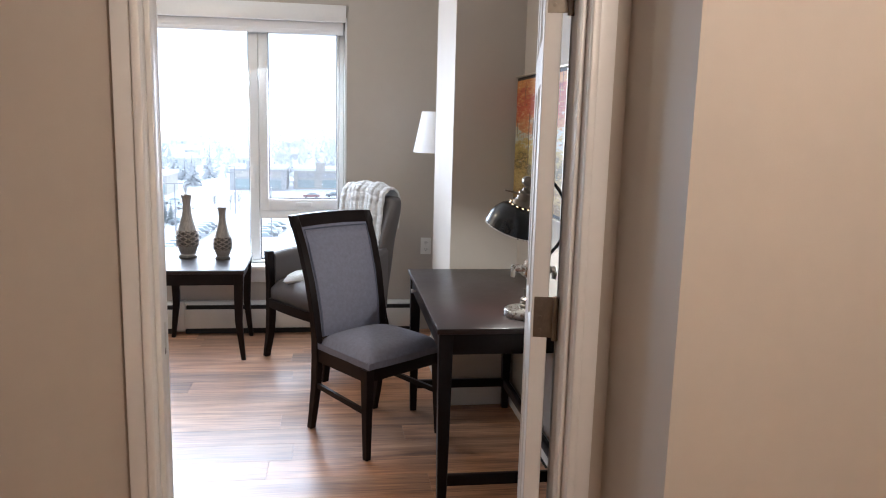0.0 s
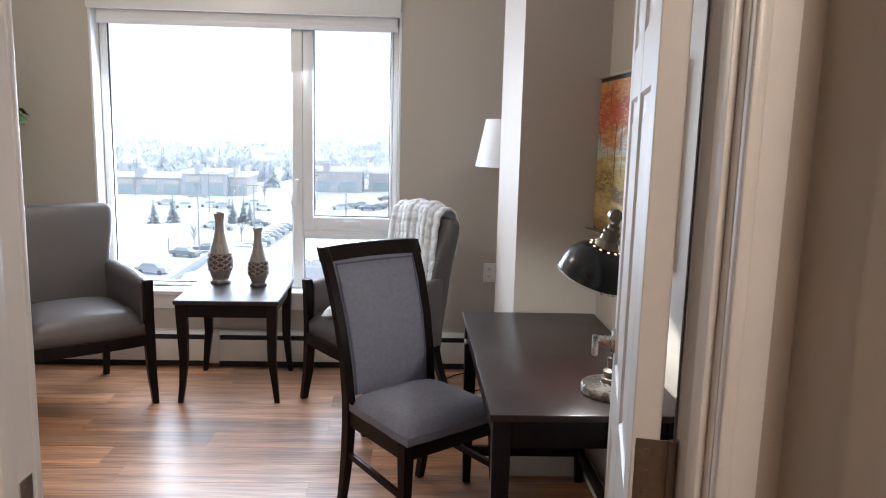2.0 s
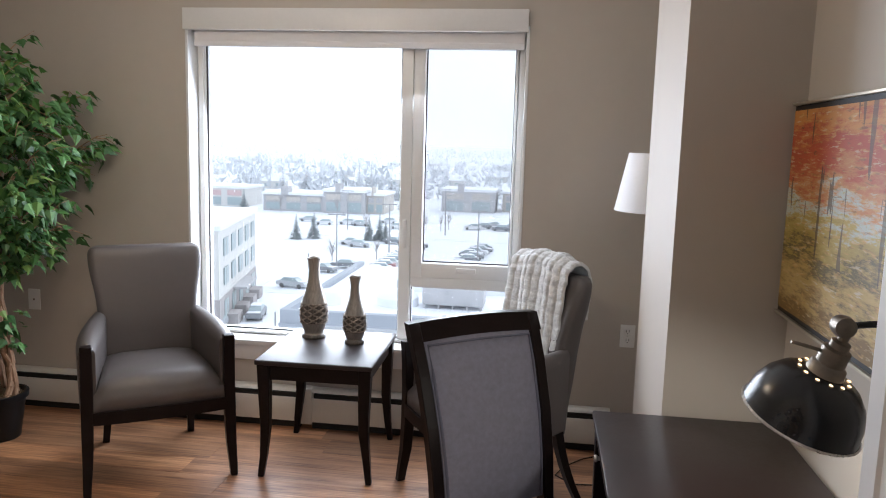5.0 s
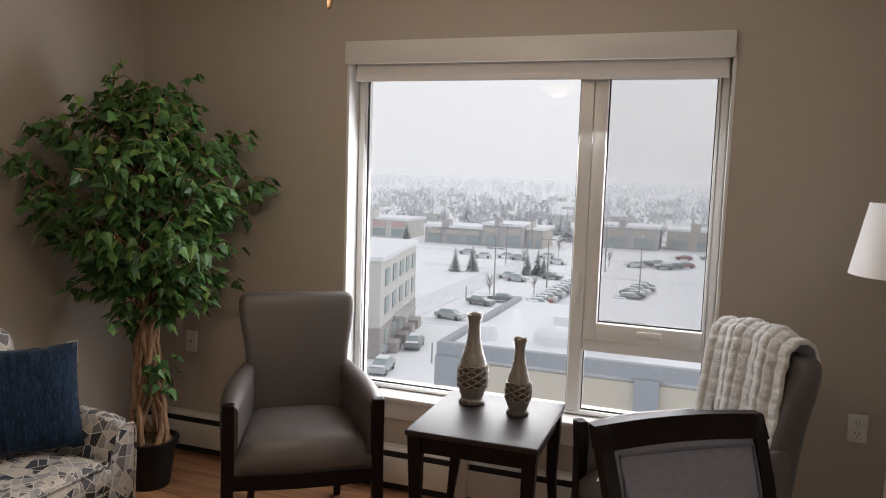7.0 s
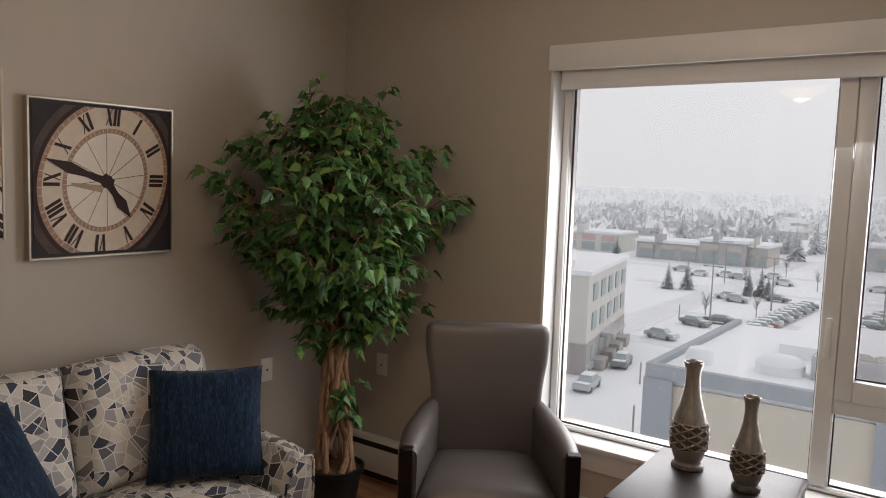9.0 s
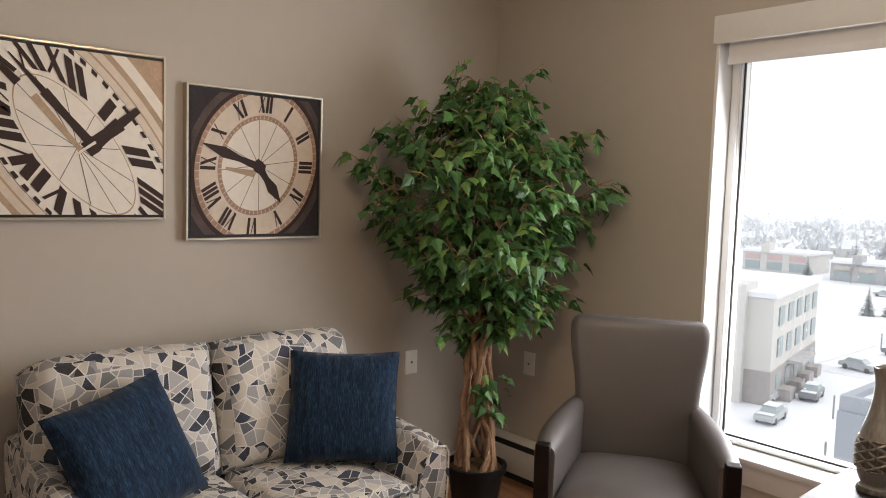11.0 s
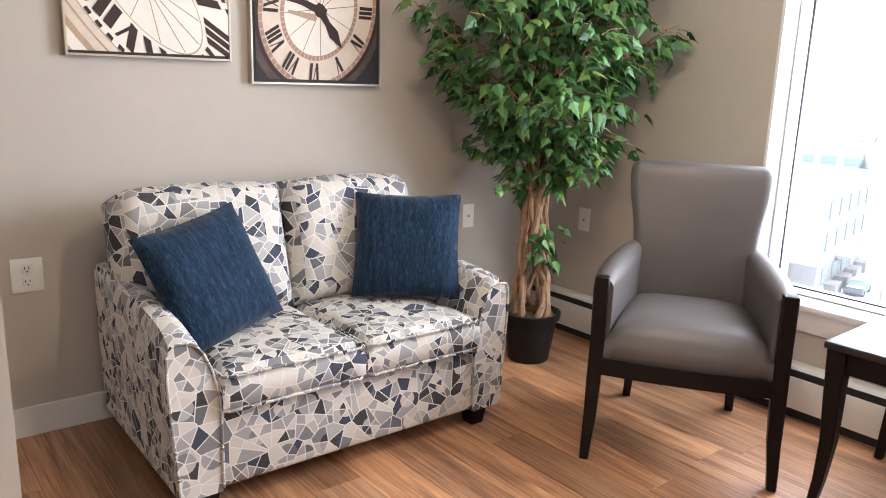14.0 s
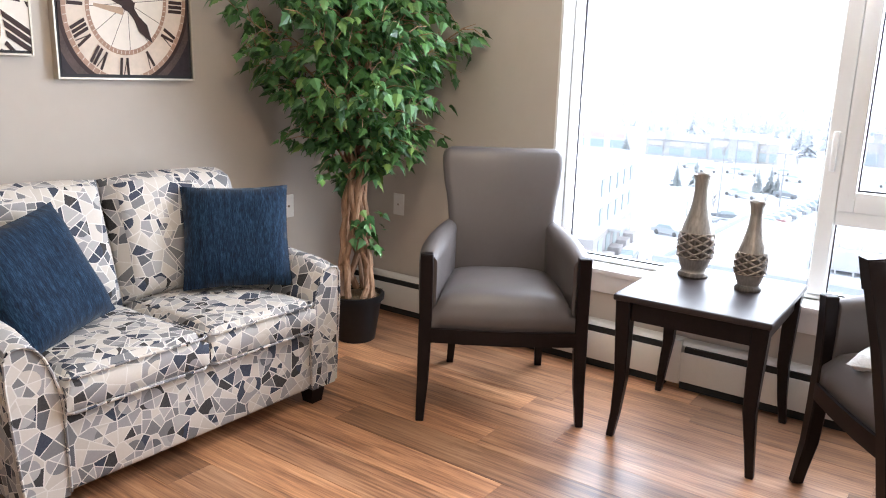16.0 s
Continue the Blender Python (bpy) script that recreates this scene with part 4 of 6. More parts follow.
pillow((-1.800, 4.430, 0.690), (0.60, 0.80, 0.0), (-0.34, 0.22, 0.90), 0.43, "deep blue chenille pillow leaning on the loveseat arm", 1)
pillow((-1.790, 3.622, 0.670), (-0.34, 0.92, 0.16), (-0.36, -0.26, 0.90), 0.43, "deep blue chenille pillow tipped against the loveseat back", 5)


# ---- tables ----
def side_table():
    ob = empty("side_table", pose(-0.141, 5.363, 0, 0, 0, 1.2), "dark espresso wood square side table with curved legs", "side table")
    hw, hd, H = 0.278, 0.318, 0.584
    part("tabletop", box(-hw, hw, -hd, hd, H - 0.024, H, b=0.006, seg=3), ESPRESSO_TOP, ob, "dark wood top with a worn pale edge")
    for sx in (-1, 1):
        part("apron", box(sx * (hw - 0.045), sx * (hw - 0.028), -hd + 0.06, hd - 0.06, H - 0.098, H - 0.024), ESPRESSO, ob)
        for sy in (-1, 1):
            b = bmesh.new()
            tx, ty = sx * (hw - 0.038), sy * (hd - 0.040)
            pts = [(sx * 0.262, sy * 0.275, 0), (tx + sx * 0.010, ty - sy * 0.012, 0.10), (tx - sx * 0.004, ty - sy * 0.004, 0.25), (tx - sx * 0.002, ty, 0.40), (tx + sx * 0.002, ty, H - 0.024)]
            rect_rod(b, pts, [(0.028, 0.028), (0.034, 0.034), (0.044, 0.044), (0.052, 0.052), (0.058, 0.058)])
            bmesh.ops.bevel(b, geom=b.edges[:], offset=0.004, segments=1, affect="EDGES")
            part("leg", b, ESPRESSO, ob)
    for sy in (-1, 1):
        part("apron", box(-hw + 0.06, hw - 0.06, sy * (hd - 0.045), sy * (hd - 0.028), H - 0.098, H - 0.024), ESPRESSO, ob)
    return ob


side_table()


def desk():
    X0, X1, Y0, Y1, H = 1.074, 1.642, 3.050, 4.214, 0.756
    ob = empty("writing_desk", pose(X0, Y0, 0), "dark espresso wood writing desk against the wall", "desk")
    w, d = X1 - X0, Y1 - Y0
    part("desktop", box(0, w, 0, d, H - 0.022, H, b=0.004, seg=2), DESKTOP, ob)
    part("apron", box(0.03, w - 0.03, 0.018, 0.036, H - 0.105, H - 0.022, b=0.002), ESPRESSO, ob)
    part("apron", box(0.03, w - 0.03, d - 0.036, d - 0.018, H - 0.105, H - 0.022, b=0.002), ESPRESSO, ob)
    part("apron", box(0.018, 0.036, 0.06, d - 0.06, H - 0.105, H - 0.022, b=0.002), ESPRESSO, ob)
    part("apron", box(w - 0.036, w - 0.018, 0.06, d - 0.06, H - 0.105, H - 0.022, b=0.002), ESPRESSO, ob)
    for x in (0.036, w - 0.036):
        for y in (0.036, d - 0.036):
            b = bmesh.new()
            rect_rod(b, [(x, y, 0), (x, y, 0.30), (x, y, H - 0.022)], [(0.034, 0.034), (0.044, 0.044), (0.054, 0.054)])
            bmesh.ops.bevel(b, geom=b.edges[:], offset=0.003, segments=1, affect="EDGES")
            part("leg", b, ESPRESSO, ob)
    for y in (0.036, d - 0.036):
        part("stretcher", box(0.05, w - 0.05, y - 0.011, y + 0.011, 0.120, 0.165, b=0.003), ESPRESSO, ob)
    part("long_stretcher", box(w - 0.050, w - 0.028, 0.05, d - 0.05, 0.120, 0.165, b=0.003), ESPRESSO, ob)
    # a small pull at the drawer side
    part("drawer_pull", lathe(bmesh.new(), [(0.006, 0), (0.006, 0.012), (0.011, 0.018), (0.009, 0.024)], 14, pose(0.018, d * 0.80, H - 0.065, 0, -90, 0)), NICKEL, ob)
    return ob


desk()


# ---- table-top things and lamps ----
def vase(m, H, label):
    """Bottle vase with a raised lattice band."""
    ob = empty("vase", m, label, "vase", "pair of vases")
    k = H
    def rad(z):
        tab = [(0.0, 0.135), (0.03, 0.140), (0.05, 0.125), (0.07, 0.115), (0.11, 0.135), (0.17, 0.152), (0.24, 0.161), (0.33, 0.162), (0.42, 0.151), (0.50, 0.134), (0.58, 0.108), (0.66, 0.087), (0.75, 0.071), (0.85, 0.064), (0.93, 0.071), (0.97, 0.082), (1.0, 0.088)]
        for (a, ra), (b, rb) in zip(tab, tab[1:]):
            if z <= b:
                return (ra + (rb - ra) * (z - a) / (b - a)) * k
        return tab[-1][1] * k
    n = 48
    zs = [i / 60 for i in range(61)]
    rings = []
    for z in zs:
        ring = []
        for i in range(n):
            a = 2 * math.pi * i / n
            r = rad(z) * (1 + (0.012 * math.cos(a * 24) if z > 0.42 else 0))
            lip = 0.006 * k * math.sin(a * 4) if z > 0.975 else 0
            ring.append((r * math.cos(a), r * math.sin(a), z * k + lip))
        rings.append(ring)
    for z in (1.0, 0.97, 0.90, 0.80):
        rings.append([(rad(z) * 0.86 * math.cos(2 * math.pi * i / n), rad(z) * 0.86 * math.sin(2 * math.pi * i / n), z * k - 0.002) for i in range(n)])
    part("body", loft(bmesh.new(), rings), VASE, ob, smooth=50)
    z0, z1 = 0.195, 0.435
    band = bmesh.new()
    lathe(band, [(rad(z0 + (z1 - z0) * i / 10) + 0.0012, k * (z0 + (z1 - z0) * i / 10)) for i in range(11)], 48, cap=False)
    b = part("band", band, VASE_BAND, ob, "dark glazed band")
    lat = bmesh.new()
    for s in (-1, 1):
        for q in range(7):
            pts = []
            for i in range(13):
                u = i / 12
                z = z0 + (z1 - z0) * u
                a = 2 * math.pi * (q / 7 + s * u * 0.43)
                r = rad(z) + 0.003
                pts.append((r * math.cos(a), r * math.sin(a), z * k))
            tube(lat, pts, 0.0046 * k / 0.42, 5)
    for z in (z0, z1):
        tube(lat, [((rad(z) + 0.002) * math.cos(2 * math.pi * i / 36), (rad(z) + 0.002) * math.sin(2 * math.pi * i / 36), z * k) for i in range(37)], 0.003, 5)
    part("lattice", lat, VASE_RIB, b, "raised bronze lattice ribs")
    part("foot", lathe(bmesh.new(), [(0.142 * k, 0.0), (0.148 * k, 0.006), (0.140 * k, 0.016), (0.120 * k, 0.022)], 40), VASE_BAND, ob, "dark turned foot")
    return ob


vase(pose(-0.273, 5.510, 0.584), 0.418, "tall pewter-brown bottle vase with a lattice band")
vase(pose(-0.038, 5.440, 0.584, 0, 0, 20), 0.343, "shorter pewter-brown bottle vase with a lattice band")


def desk_lamp():
    ob = empty("desk_lamp", pose(1.455, 3.235, 0.756), "black dome desk lamp with nickel neck and base, lit", "lamp")
    part("base", lathe(bmesh.new(), [(0.086, 0), (0.088, 0.004), (0.088, 0.024), (0.084, 0.030), (0.040, 0.033), (0.030, 0.036)], 48), NICKEL, ob, "brushed nickel disc base")
    part("collar", lathe(bmesh.new(), [(0.030, 0.036), (0.030, 0.048), (0.020, 0.052), (0.024, 0.060), (0.024, 0.070), (0.013, 0.078), (0.013, 0.110)], 32), BRONZE, ob, "turned dark collar")
    pts = []
    ctrl = [Vector((0, 0, 0.10)), Vector((0.03, 0, 0.19)), Vector((0.125, 0, 0.30)), Vector((0.150, 0.005, 0.42)), Vector((0.085, 0.012, 0.535)), Vector((-0.012, 0.014, 0.536))]
    for i in range(len(ctrl) - 1):
        p0, p1, p2, p3 = ctrl[max(i - 1, 0)], ctrl[i], ctrl[i + 1], ctrl[min(i + 2, len(ctrl) - 1)]
        for q in range(6):
            u = q / 6
            pts.append(0.5 * ((2 * p1) + (p2 - p0) * u + (2 * p0 - 5 * p1 + 4 * p2 - p3) * u * u + (3 * p1 - p0 - 3 * p2 + p3) * u ** 3))
    pts.append(ctrl[-1])
    part("arm", tube(bmesh.new(), pts, 0.0065, 10), BLACK_METAL, ob, "curved black arm")
    tilt = pose(-0.002, 0.014, 0.536, 13, 16, 0)
    kn = bmesh.new()
    lathe(kn, [(0.005, -0.020), (0.019, -0.016), (0.021, 0.0), (0.019, 0.016), (0.005, 0.020)], 20, pose(-0.014, 0.014, 0.536, 90, 0, 0))
    part("pivot", kn, BRONZE, ob, "nickel swivel joint")
    nk = bmesh.new()
    lathe(nk, [(0.009, 0), (0.010, -0.030), (0.018, -0.034), (0.018, -0.046), (0.026, -0.050), (0.027, -0.080), (0.033, -0.086), (0.036, -0.104), (0.032, -0.110)], 28, tilt)
    part("socket", nk, BRONZE, ob, "stepped dark nickel socket")
    sw = bmesh.new()
    tube(sw, [tilt @ Vector((-0.026, 0, -0.062)), tilt @ Vector((-0.085, -0.01, -0.060))], 0.0035, 8)
    part("switch", sw, BRONZE, ob)
    outer = [(0.030, -0.100), (0.052, -0.106), (0.075, -0.120), (0.094, -0.142), (0.106, -0.170), (0.110, -0.200), (0.113, -0.206)]
    inner = [(r - 0.002, z - 0.0005) for r, z in outer[::-1]]
    part("shade", lathe(bmesh.new(), outer + inner, 48, tilt, cap=False), BLACK_METAL, ob, "glossy black dome shade")
    part("rim", lathe(bmesh.new(), [(0.1125, -0.203), (0.1155, -0.206), (0.1125, -0.209), (0.1095, -0.206), (0.1125, -0.203)], 48, tilt, cap=False), NICKEL, ob)
    # no holes are cut: glowing dots imitate bulb light through the crown vents
    dots = bmesh.new()
    for i in range(12):
        a = 2 * math.pi * i / 12
        lathe(dots, [(0.0042, 0), (0.003, 0.0015)], 8, tilt @ pose(0.047 * math.cos(a), 0.047 * math.sin(a), -0.1035))
    part("vent_glow_dots", dots, BULB, ob, "glowing dots round the crown, standing in for light through vents")
    bulb = lathe(bmesh.new(), [(0.008, -0.108), (0.012, -0.120), (0.024, -0.138), (0.027, -0.155), (0.020, -0.172), (0.004, -0.181)], 20, tilt)
    b = part("bulb", bulb, BULB, ob, "lit frosted bulb")
    b.visible_shadow = False
    cm = bmesh.new()
    tube(cm, [(0.07, 0.03, 0.006), (0.12, 0.08, 0.004), (0.15, 0.16, 0.004), (0.175, 0.20, 0.004), (0.186, 0.24, 0.004)], 0.003, 6)
    part("cord", cm, BLACK_METAL, ob)
    return ob


desk_lamp()


def floor_lamp():
    ob = empty("floor_lamp", pose(1.43, 5.42, 0), "floor lamp with a white beaded stem and tapered fabric shade", "lamp")
    part("base", lathe(bmesh.new(), [(0.12, 0), (0.125, 0.006), (0.12, 0.018), (0.02, 0.026)], 40), NICKEL, ob)
    part("pole", lathe(bmesh.new(), [(0.008, 0.02), (0.008, 1.36)], 16), NICKEL, ob)
    for k in range(16):
        z = 0.075 + 0.074 * k
        part("bead", lathe(bmesh.new(), [(0.009, z - 0.036), (0.021, z - 0.026), (0.027, z - 0.010), (0.027, z + 0.010), (0.021, z + 0.026), (0.009, z + 0.036)], 20), PLASTIC, ob, "glossy white turned bead")
    part("shade", lathe(bmesh.new(), [(0.218, 1.315), (0.165, 1.582), (0.163, 1.582), (0.216, 1.315)], 64, cap=False), SHADE_FABRIC, ob, "white tapered fabric drum shade")
    sp = bmesh.new()
    for i in range(3):
        a = 2 * math.pi * i / 3
        tube(sp, [(0, 0, 1.56), (0.164 * math.cos(a), 0.164 * math.sin(a), 1.565)], 0.002, 6)
    part("spider", sp, NICKEL, ob)
    part("bulb", lathe(bmesh.new(), [(0.012, 1.36), (0.014, 1.39), (0.03, 1.43), (0.028, 1.46), (0.004, 1.475)], 18), SHADE_FABRIC, ob)
    return ob


floor_lamp()

cord = tagged(part("power_cord", tube(bmesh.new(), [(1.26, 5.66, 0.006), (1.14, 5.58, 0.006), (1.04, 5.46, 0.006), (1.00, 5.36, 0.006), (1.08, 5.27, 0.006), (1.22, 5.29, 0.006), (1.36, 5.36, 0.008)], 0.0035, 6), BLACK_METAL), "thin black cord lying on the floor", "cord")


def ceiling_fan_light():
    """The bowl light that shows in the window's reflection, with the pull chain that hangs into view."""
    ob = empty("ceiling_fan", pose(-0.41, 4.03, TOP), "white ceiling fan with a lit bowl lamp and pull chain", "ceiling fan")
    part("canopy", lathe(bmesh.new(), [(0.0, 0), (0.075, 0), (0.072, -0.03), (0.03, -0.05), (0.014, -0.055), (0.014, -0.12)], 32, cap=False), PLASTIC, ob)
    part("motor", lathe(bmesh.new(), [(0.02, -0.12), (0.11, -0.135), (0.13, -0.17), (0.13, -0.21), (0.09, -0.235), (0.05, -0.245)], 40), PLASTIC, ob)
    for i in range(5):
        a = 2 * math.pi * i / 5 + 0.3
        bl = box(0.16, 0.60, -0.062, 0.062, -0.185, -0.178, b=0.003, m=pose(0, 0, 0, 0, 0, math.degrees(a)))
        blade = part("blade", bl, PLASTIC, ob)
        part("bracket", box(0.10, 0.20, -0.018, 0.018, -0.178, -0.172, m=pose(0, 0, 0, 0, 0, math.degrees(a))), NICKEL, blade)
    part("fitter", lathe(bmesh.new(), [(0.05, -0.245), (0.09, -0.255), (0.095, -0.285), (0.085, -0.29)], 32), NICKEL, ob)
    bowl = part("bowl", lathe(bmesh.new(), [(0.150, -0.285), (0.153, -0.295), (0.138, -0.335), (0.10, -0.365), (0.05, -0.383), (0.004, -0.387)], 40, cap=False), BULB, ob, "lit opal glass bowl")
    bowl.visible_shadow = False
    ch = tube(bmesh.new(), [(0.10, 0.13, -0.24), (0.10, 0.13, -0.50)], 0.0018, 6)
    chain = part("pull_chain", ch, NICKEL, ob)
    part("wooden_knob", lathe(bmesh.new(), [(0.002, -0.50), (0.006, -0.508), (0.008, -0.522), (0.006, -0.538), (0.001, -0.542)], 14, pose(0.10, 0.13, 0)), TRUNK, chain, "small wooden pull")
    return ob


ceiling_fan_light()
hl = empty("hall_ceiling_light", pose(1.42, 0.30, TOP), "flush opal ceiling light in the hall", "lamp")
part("pan", lathe(bmesh.new(), [(0.0, 0), (0.15, 0), (0.15, -0.03)], 32, cap=False), NICKEL, hl)
hb = part("bowl", lathe(bmesh.new(), [(0.145, -0.03), (0.13, -0.07), (0.08, -0.10), (0.003, -0.11)], 32, cap=False), BULB, hl, "lit opal glass bowl")
hb.visible_shadow = False


# ---- framed pictures ----
def stroke(bm, a, b, w, z, w2=None):
    """A flat bar from a to b in the picture plane (u right, v up), set forward by z."""
    a, b = Vector(a), Vector(b)
    d = (b - a).normalized()
    p = Vector((-d.y, d.x))
    w2 = w if w2 is None else w2
    bm.faces.new([bm.verts.new((q.x, -z, q.y)) for q in (a - p * w / 2, b - p * w2 / 2, b + p * w2 / 2, a + p * w / 2)])


def clipped_part(name, bm, mat, parent, lim, label=""):
    """Keeps only what lies on the canvas."""
    for co, no in (((lim, 0, 0), (1, 0, 0)), ((-lim, 0, 0), (-1, 0, 0)), ((0, 0, lim), (0, 0, 1)), ((0, 0, -lim), (0, 0, -1))):
        bmesh.ops.bisect_plane(bm, geom=bm.verts[:] + bm.edges[:] + bm.faces[:], plane_co=co, plane_no=no, clear_outer=True)
    return part(name, bm, mat, parent, label, smooth=0)


def ring_flat(bm, map_uv, r0, r1, z, n=72, a0=0.0, a1=2 * math.pi):
    for i in range(n):
        q = []
        for r, k in ((r0, i), (r1, i), (r1, i + 1), (r0, i + 1)):
            a = a0 + (a1 - a0) * k / n
            u, v = map_uv(r * math.cos(a), r * math.sin(a))
            q.append((u, -z, v))
        if r0 == 0:
            q = q[1:]
            u, v = map_uv(0, 0)
            q = [(u, -z, v), q[0], q[1]]
        bm.faces.new([bm.verts.new(p) for p in q])


NUMERALS = {12: "XII", 1: "I", 2: "II", 3: "III", 4: "IV", 5: "V", 6: "VI", 7: "VII", 8: "VIII", 9: "IX", 10: "X", 11: "XI"}


def numeral(bm, map_uv, hour, r0, r1, size, z, turn=0.0):
    """A Roman numeral standing radially between two radii."""
    a = math.pi / 2 - hour * math.pi / 6 + turn
    er, et = Vector((math.cos(a), math.sin(a))), Vector((math.sin(a), -math.cos(a)))
    txt = NUMERALS[hour]
    adv = {"I": 0.42, "V": 0.85, "X": 0.85}
    total = sum(adv[c] for c in txt) * size
    x = -total / 2
    def bar(x0, v0, x1, v1, w):
        p = [er * (r0 + v * (r1 - r0)) + et * xx for xx, v in ((x0 - w / 2, v0), (x0 + w / 2, v0), (x1 + w / 2, v1), (x1 - w / 2, v1))]
        q = [map_uv(k.x, k.y) for k in p]
        lift = z + 0.00015 * (len(bm.faces) % 5)
        bm.faces.new([bm.verts.new((u, -lift, v)) for u, v in q])
    for c in txt:
        w = adv[c] * size
        m = x + w / 2
        if c == "I":
            bar(m, 0, m, 1, size * 0.31)
        elif c == "V":
            bar(m, 0, m - size * 0.28, 1, size * 0.29)
            bar(m, 0, m + size * 0.28, 1, size * 0.10)
        else:
            bar(m - size * 0.28, 0, m + size * 0.28, 1, size * 0.10)
            bar(m + size * 0.28, 0, m - size * 0.28, 1, size * 0.29)
        for v in (0.0, 0.96):
            bar(m - w * 0.42, v + 0.02, m + w * 0.42, v + 0.02, 0.0008)
        x += w


def framed(m, size_u, size_v, label, depth=0.036):
    """A canvas in a thin floater frame; local x right, z up, facing -y, back on the wall."""
    ob = empty("framed_picture", m, label, "picture", "framed pictures")
    hu, hv, f = size_u / 2, size_v / 2, 0.009
    for a in ((-hu, -hu + f, -hv, hv), (hu - f, hu, -hv, hv), (-hu + f, hu - f, hv - f, hv), (-hu + f, hu - f, -hv, -hv + f)):
        part("frame_bar", box(a[0], a[1], -depth, 0, a[2], a[3], b=0.0015, seg=1), CHAMPAGNE, ob, "thin champagne metal frame")
    part("canvas_edge", box(-hu + f, hu - f, -depth + 0.010, -0.004, -hv + f, hv - f), BLACK_EDGE, ob, "black floater gap")
    return ob


def clock_picture():
    """A whole round dial on a dark ground."""
    ob = framed(pose(WEST, 4.335, 1.610, 0, 0, 90), 0.622, 0.622, "framed print of a round station clock on black")
    d, lim = 0.028, 0.289
    part("ground", box(-lim, lim, -d, -0.012, -lim, lim), C_DARK, ob, "dark umber print ground")
    m = lambda u, v: (0.004 + u * 0.260 + v * 0.034, 0.000 + v * 0.300)
    z = d + 0.0006
    layers = (("outer_moulding", 1.24, 0.0, C_BROWN), ("rim_shadow", 1.13, 0.0, C_INK), ("outer_rim", 1.07, 0.0, C_RING), ("dial_ring", 1.0, 0.0, C_CREAM), ("inner_rim", 0.70, 0.0, C_RING), ("dial_centre", 0.635, 0.0, C_WHITE))
    for i, (nm, r, r0, mat) in enumerate(layers):
        bm = bmesh.new()
        ring_flat(bm, m, 0.0, r, z + 0.0006 * i)
        clipped_part(nm, bm, mat, ob, lim)
    z += 0.0006 * 6
    tick = bmesh.new()
    for i in range(60):
        a = 2 * math.pi * i / 60
        for r0, r1 in ((0.645, 0.69), (1.0, 1.06)):
            stroke(tick, m(r0 * math.cos(a), r0 * math.sin(a)), m(r1 * math.cos(a), r1 * math.sin(a)), 0.0028, z)
    tagged(clipped_part("minute_track", tick, C_CREAM, ob, lim), kind="stuff")
    for h in range(1, 13):
        nb = bmesh.new()
        numeral(nb, m, h, 0.735, 0.985, 0.150, z + 0.0004)
        clipped_part("numeral", nb, C_INK, ob, lim, "dark Roman numeral")
    sp = bmesh.new()
    for i in range(12):
        a = 2 * math.pi * (i + 0.25) / 12
        stroke(sp, m(0, 0), m(0.63 * math.cos(a), 0.63 * math.sin(a)), 0.0022, z)
    tagged(clipped_part("spokes", sp, C_INK, ob, lim), kind="stuff")
    c = Vector(m(0.0, -0.02))
    for deg, L, w in ((161, 0.262, 0.046), (-55, 0.180, 0.050)):
        hd = bmesh.new()
        e = Vector((math.cos(radians(deg)), math.sin(radians(deg))))
        stroke(hd, c - e * 0.03, c + e * L * 0.35, w * 0.8, z + 0.0018, w * 0.55)
        stroke(hd, c + e * L * 0.35, c + e * L * 0.62, w * 0.55, z + 0.0018, w)
        stroke(hd, c + e * L * 0.62, c + e * L, w, z + 0.0018, 0.003)
        clipped_part("clock_hand", hd, C_INK, ob, lim, "dark ornate clock hand")
    hub = bmesh.new()
    ring_flat(hub, lambda u, v: (c.x + u, c.y + v), 0.0, 0.028, z + 0.0022, 20)
    clipped_part("hub", hub, C_INK, ob, lim)
    sh = bmesh.new()
    e = Vector((math.cos(radians(172)), math.sin(radians(172))))
    stroke(sh, c + Vector((-0.02, -0.03)), c + Vector((-0.02, -0.03)) + e * 0.13, 0.03, z + 0.0012, 0.012)
    clipped_part("printed_shade", sh, C_TAN, ob, lim)
    return ob


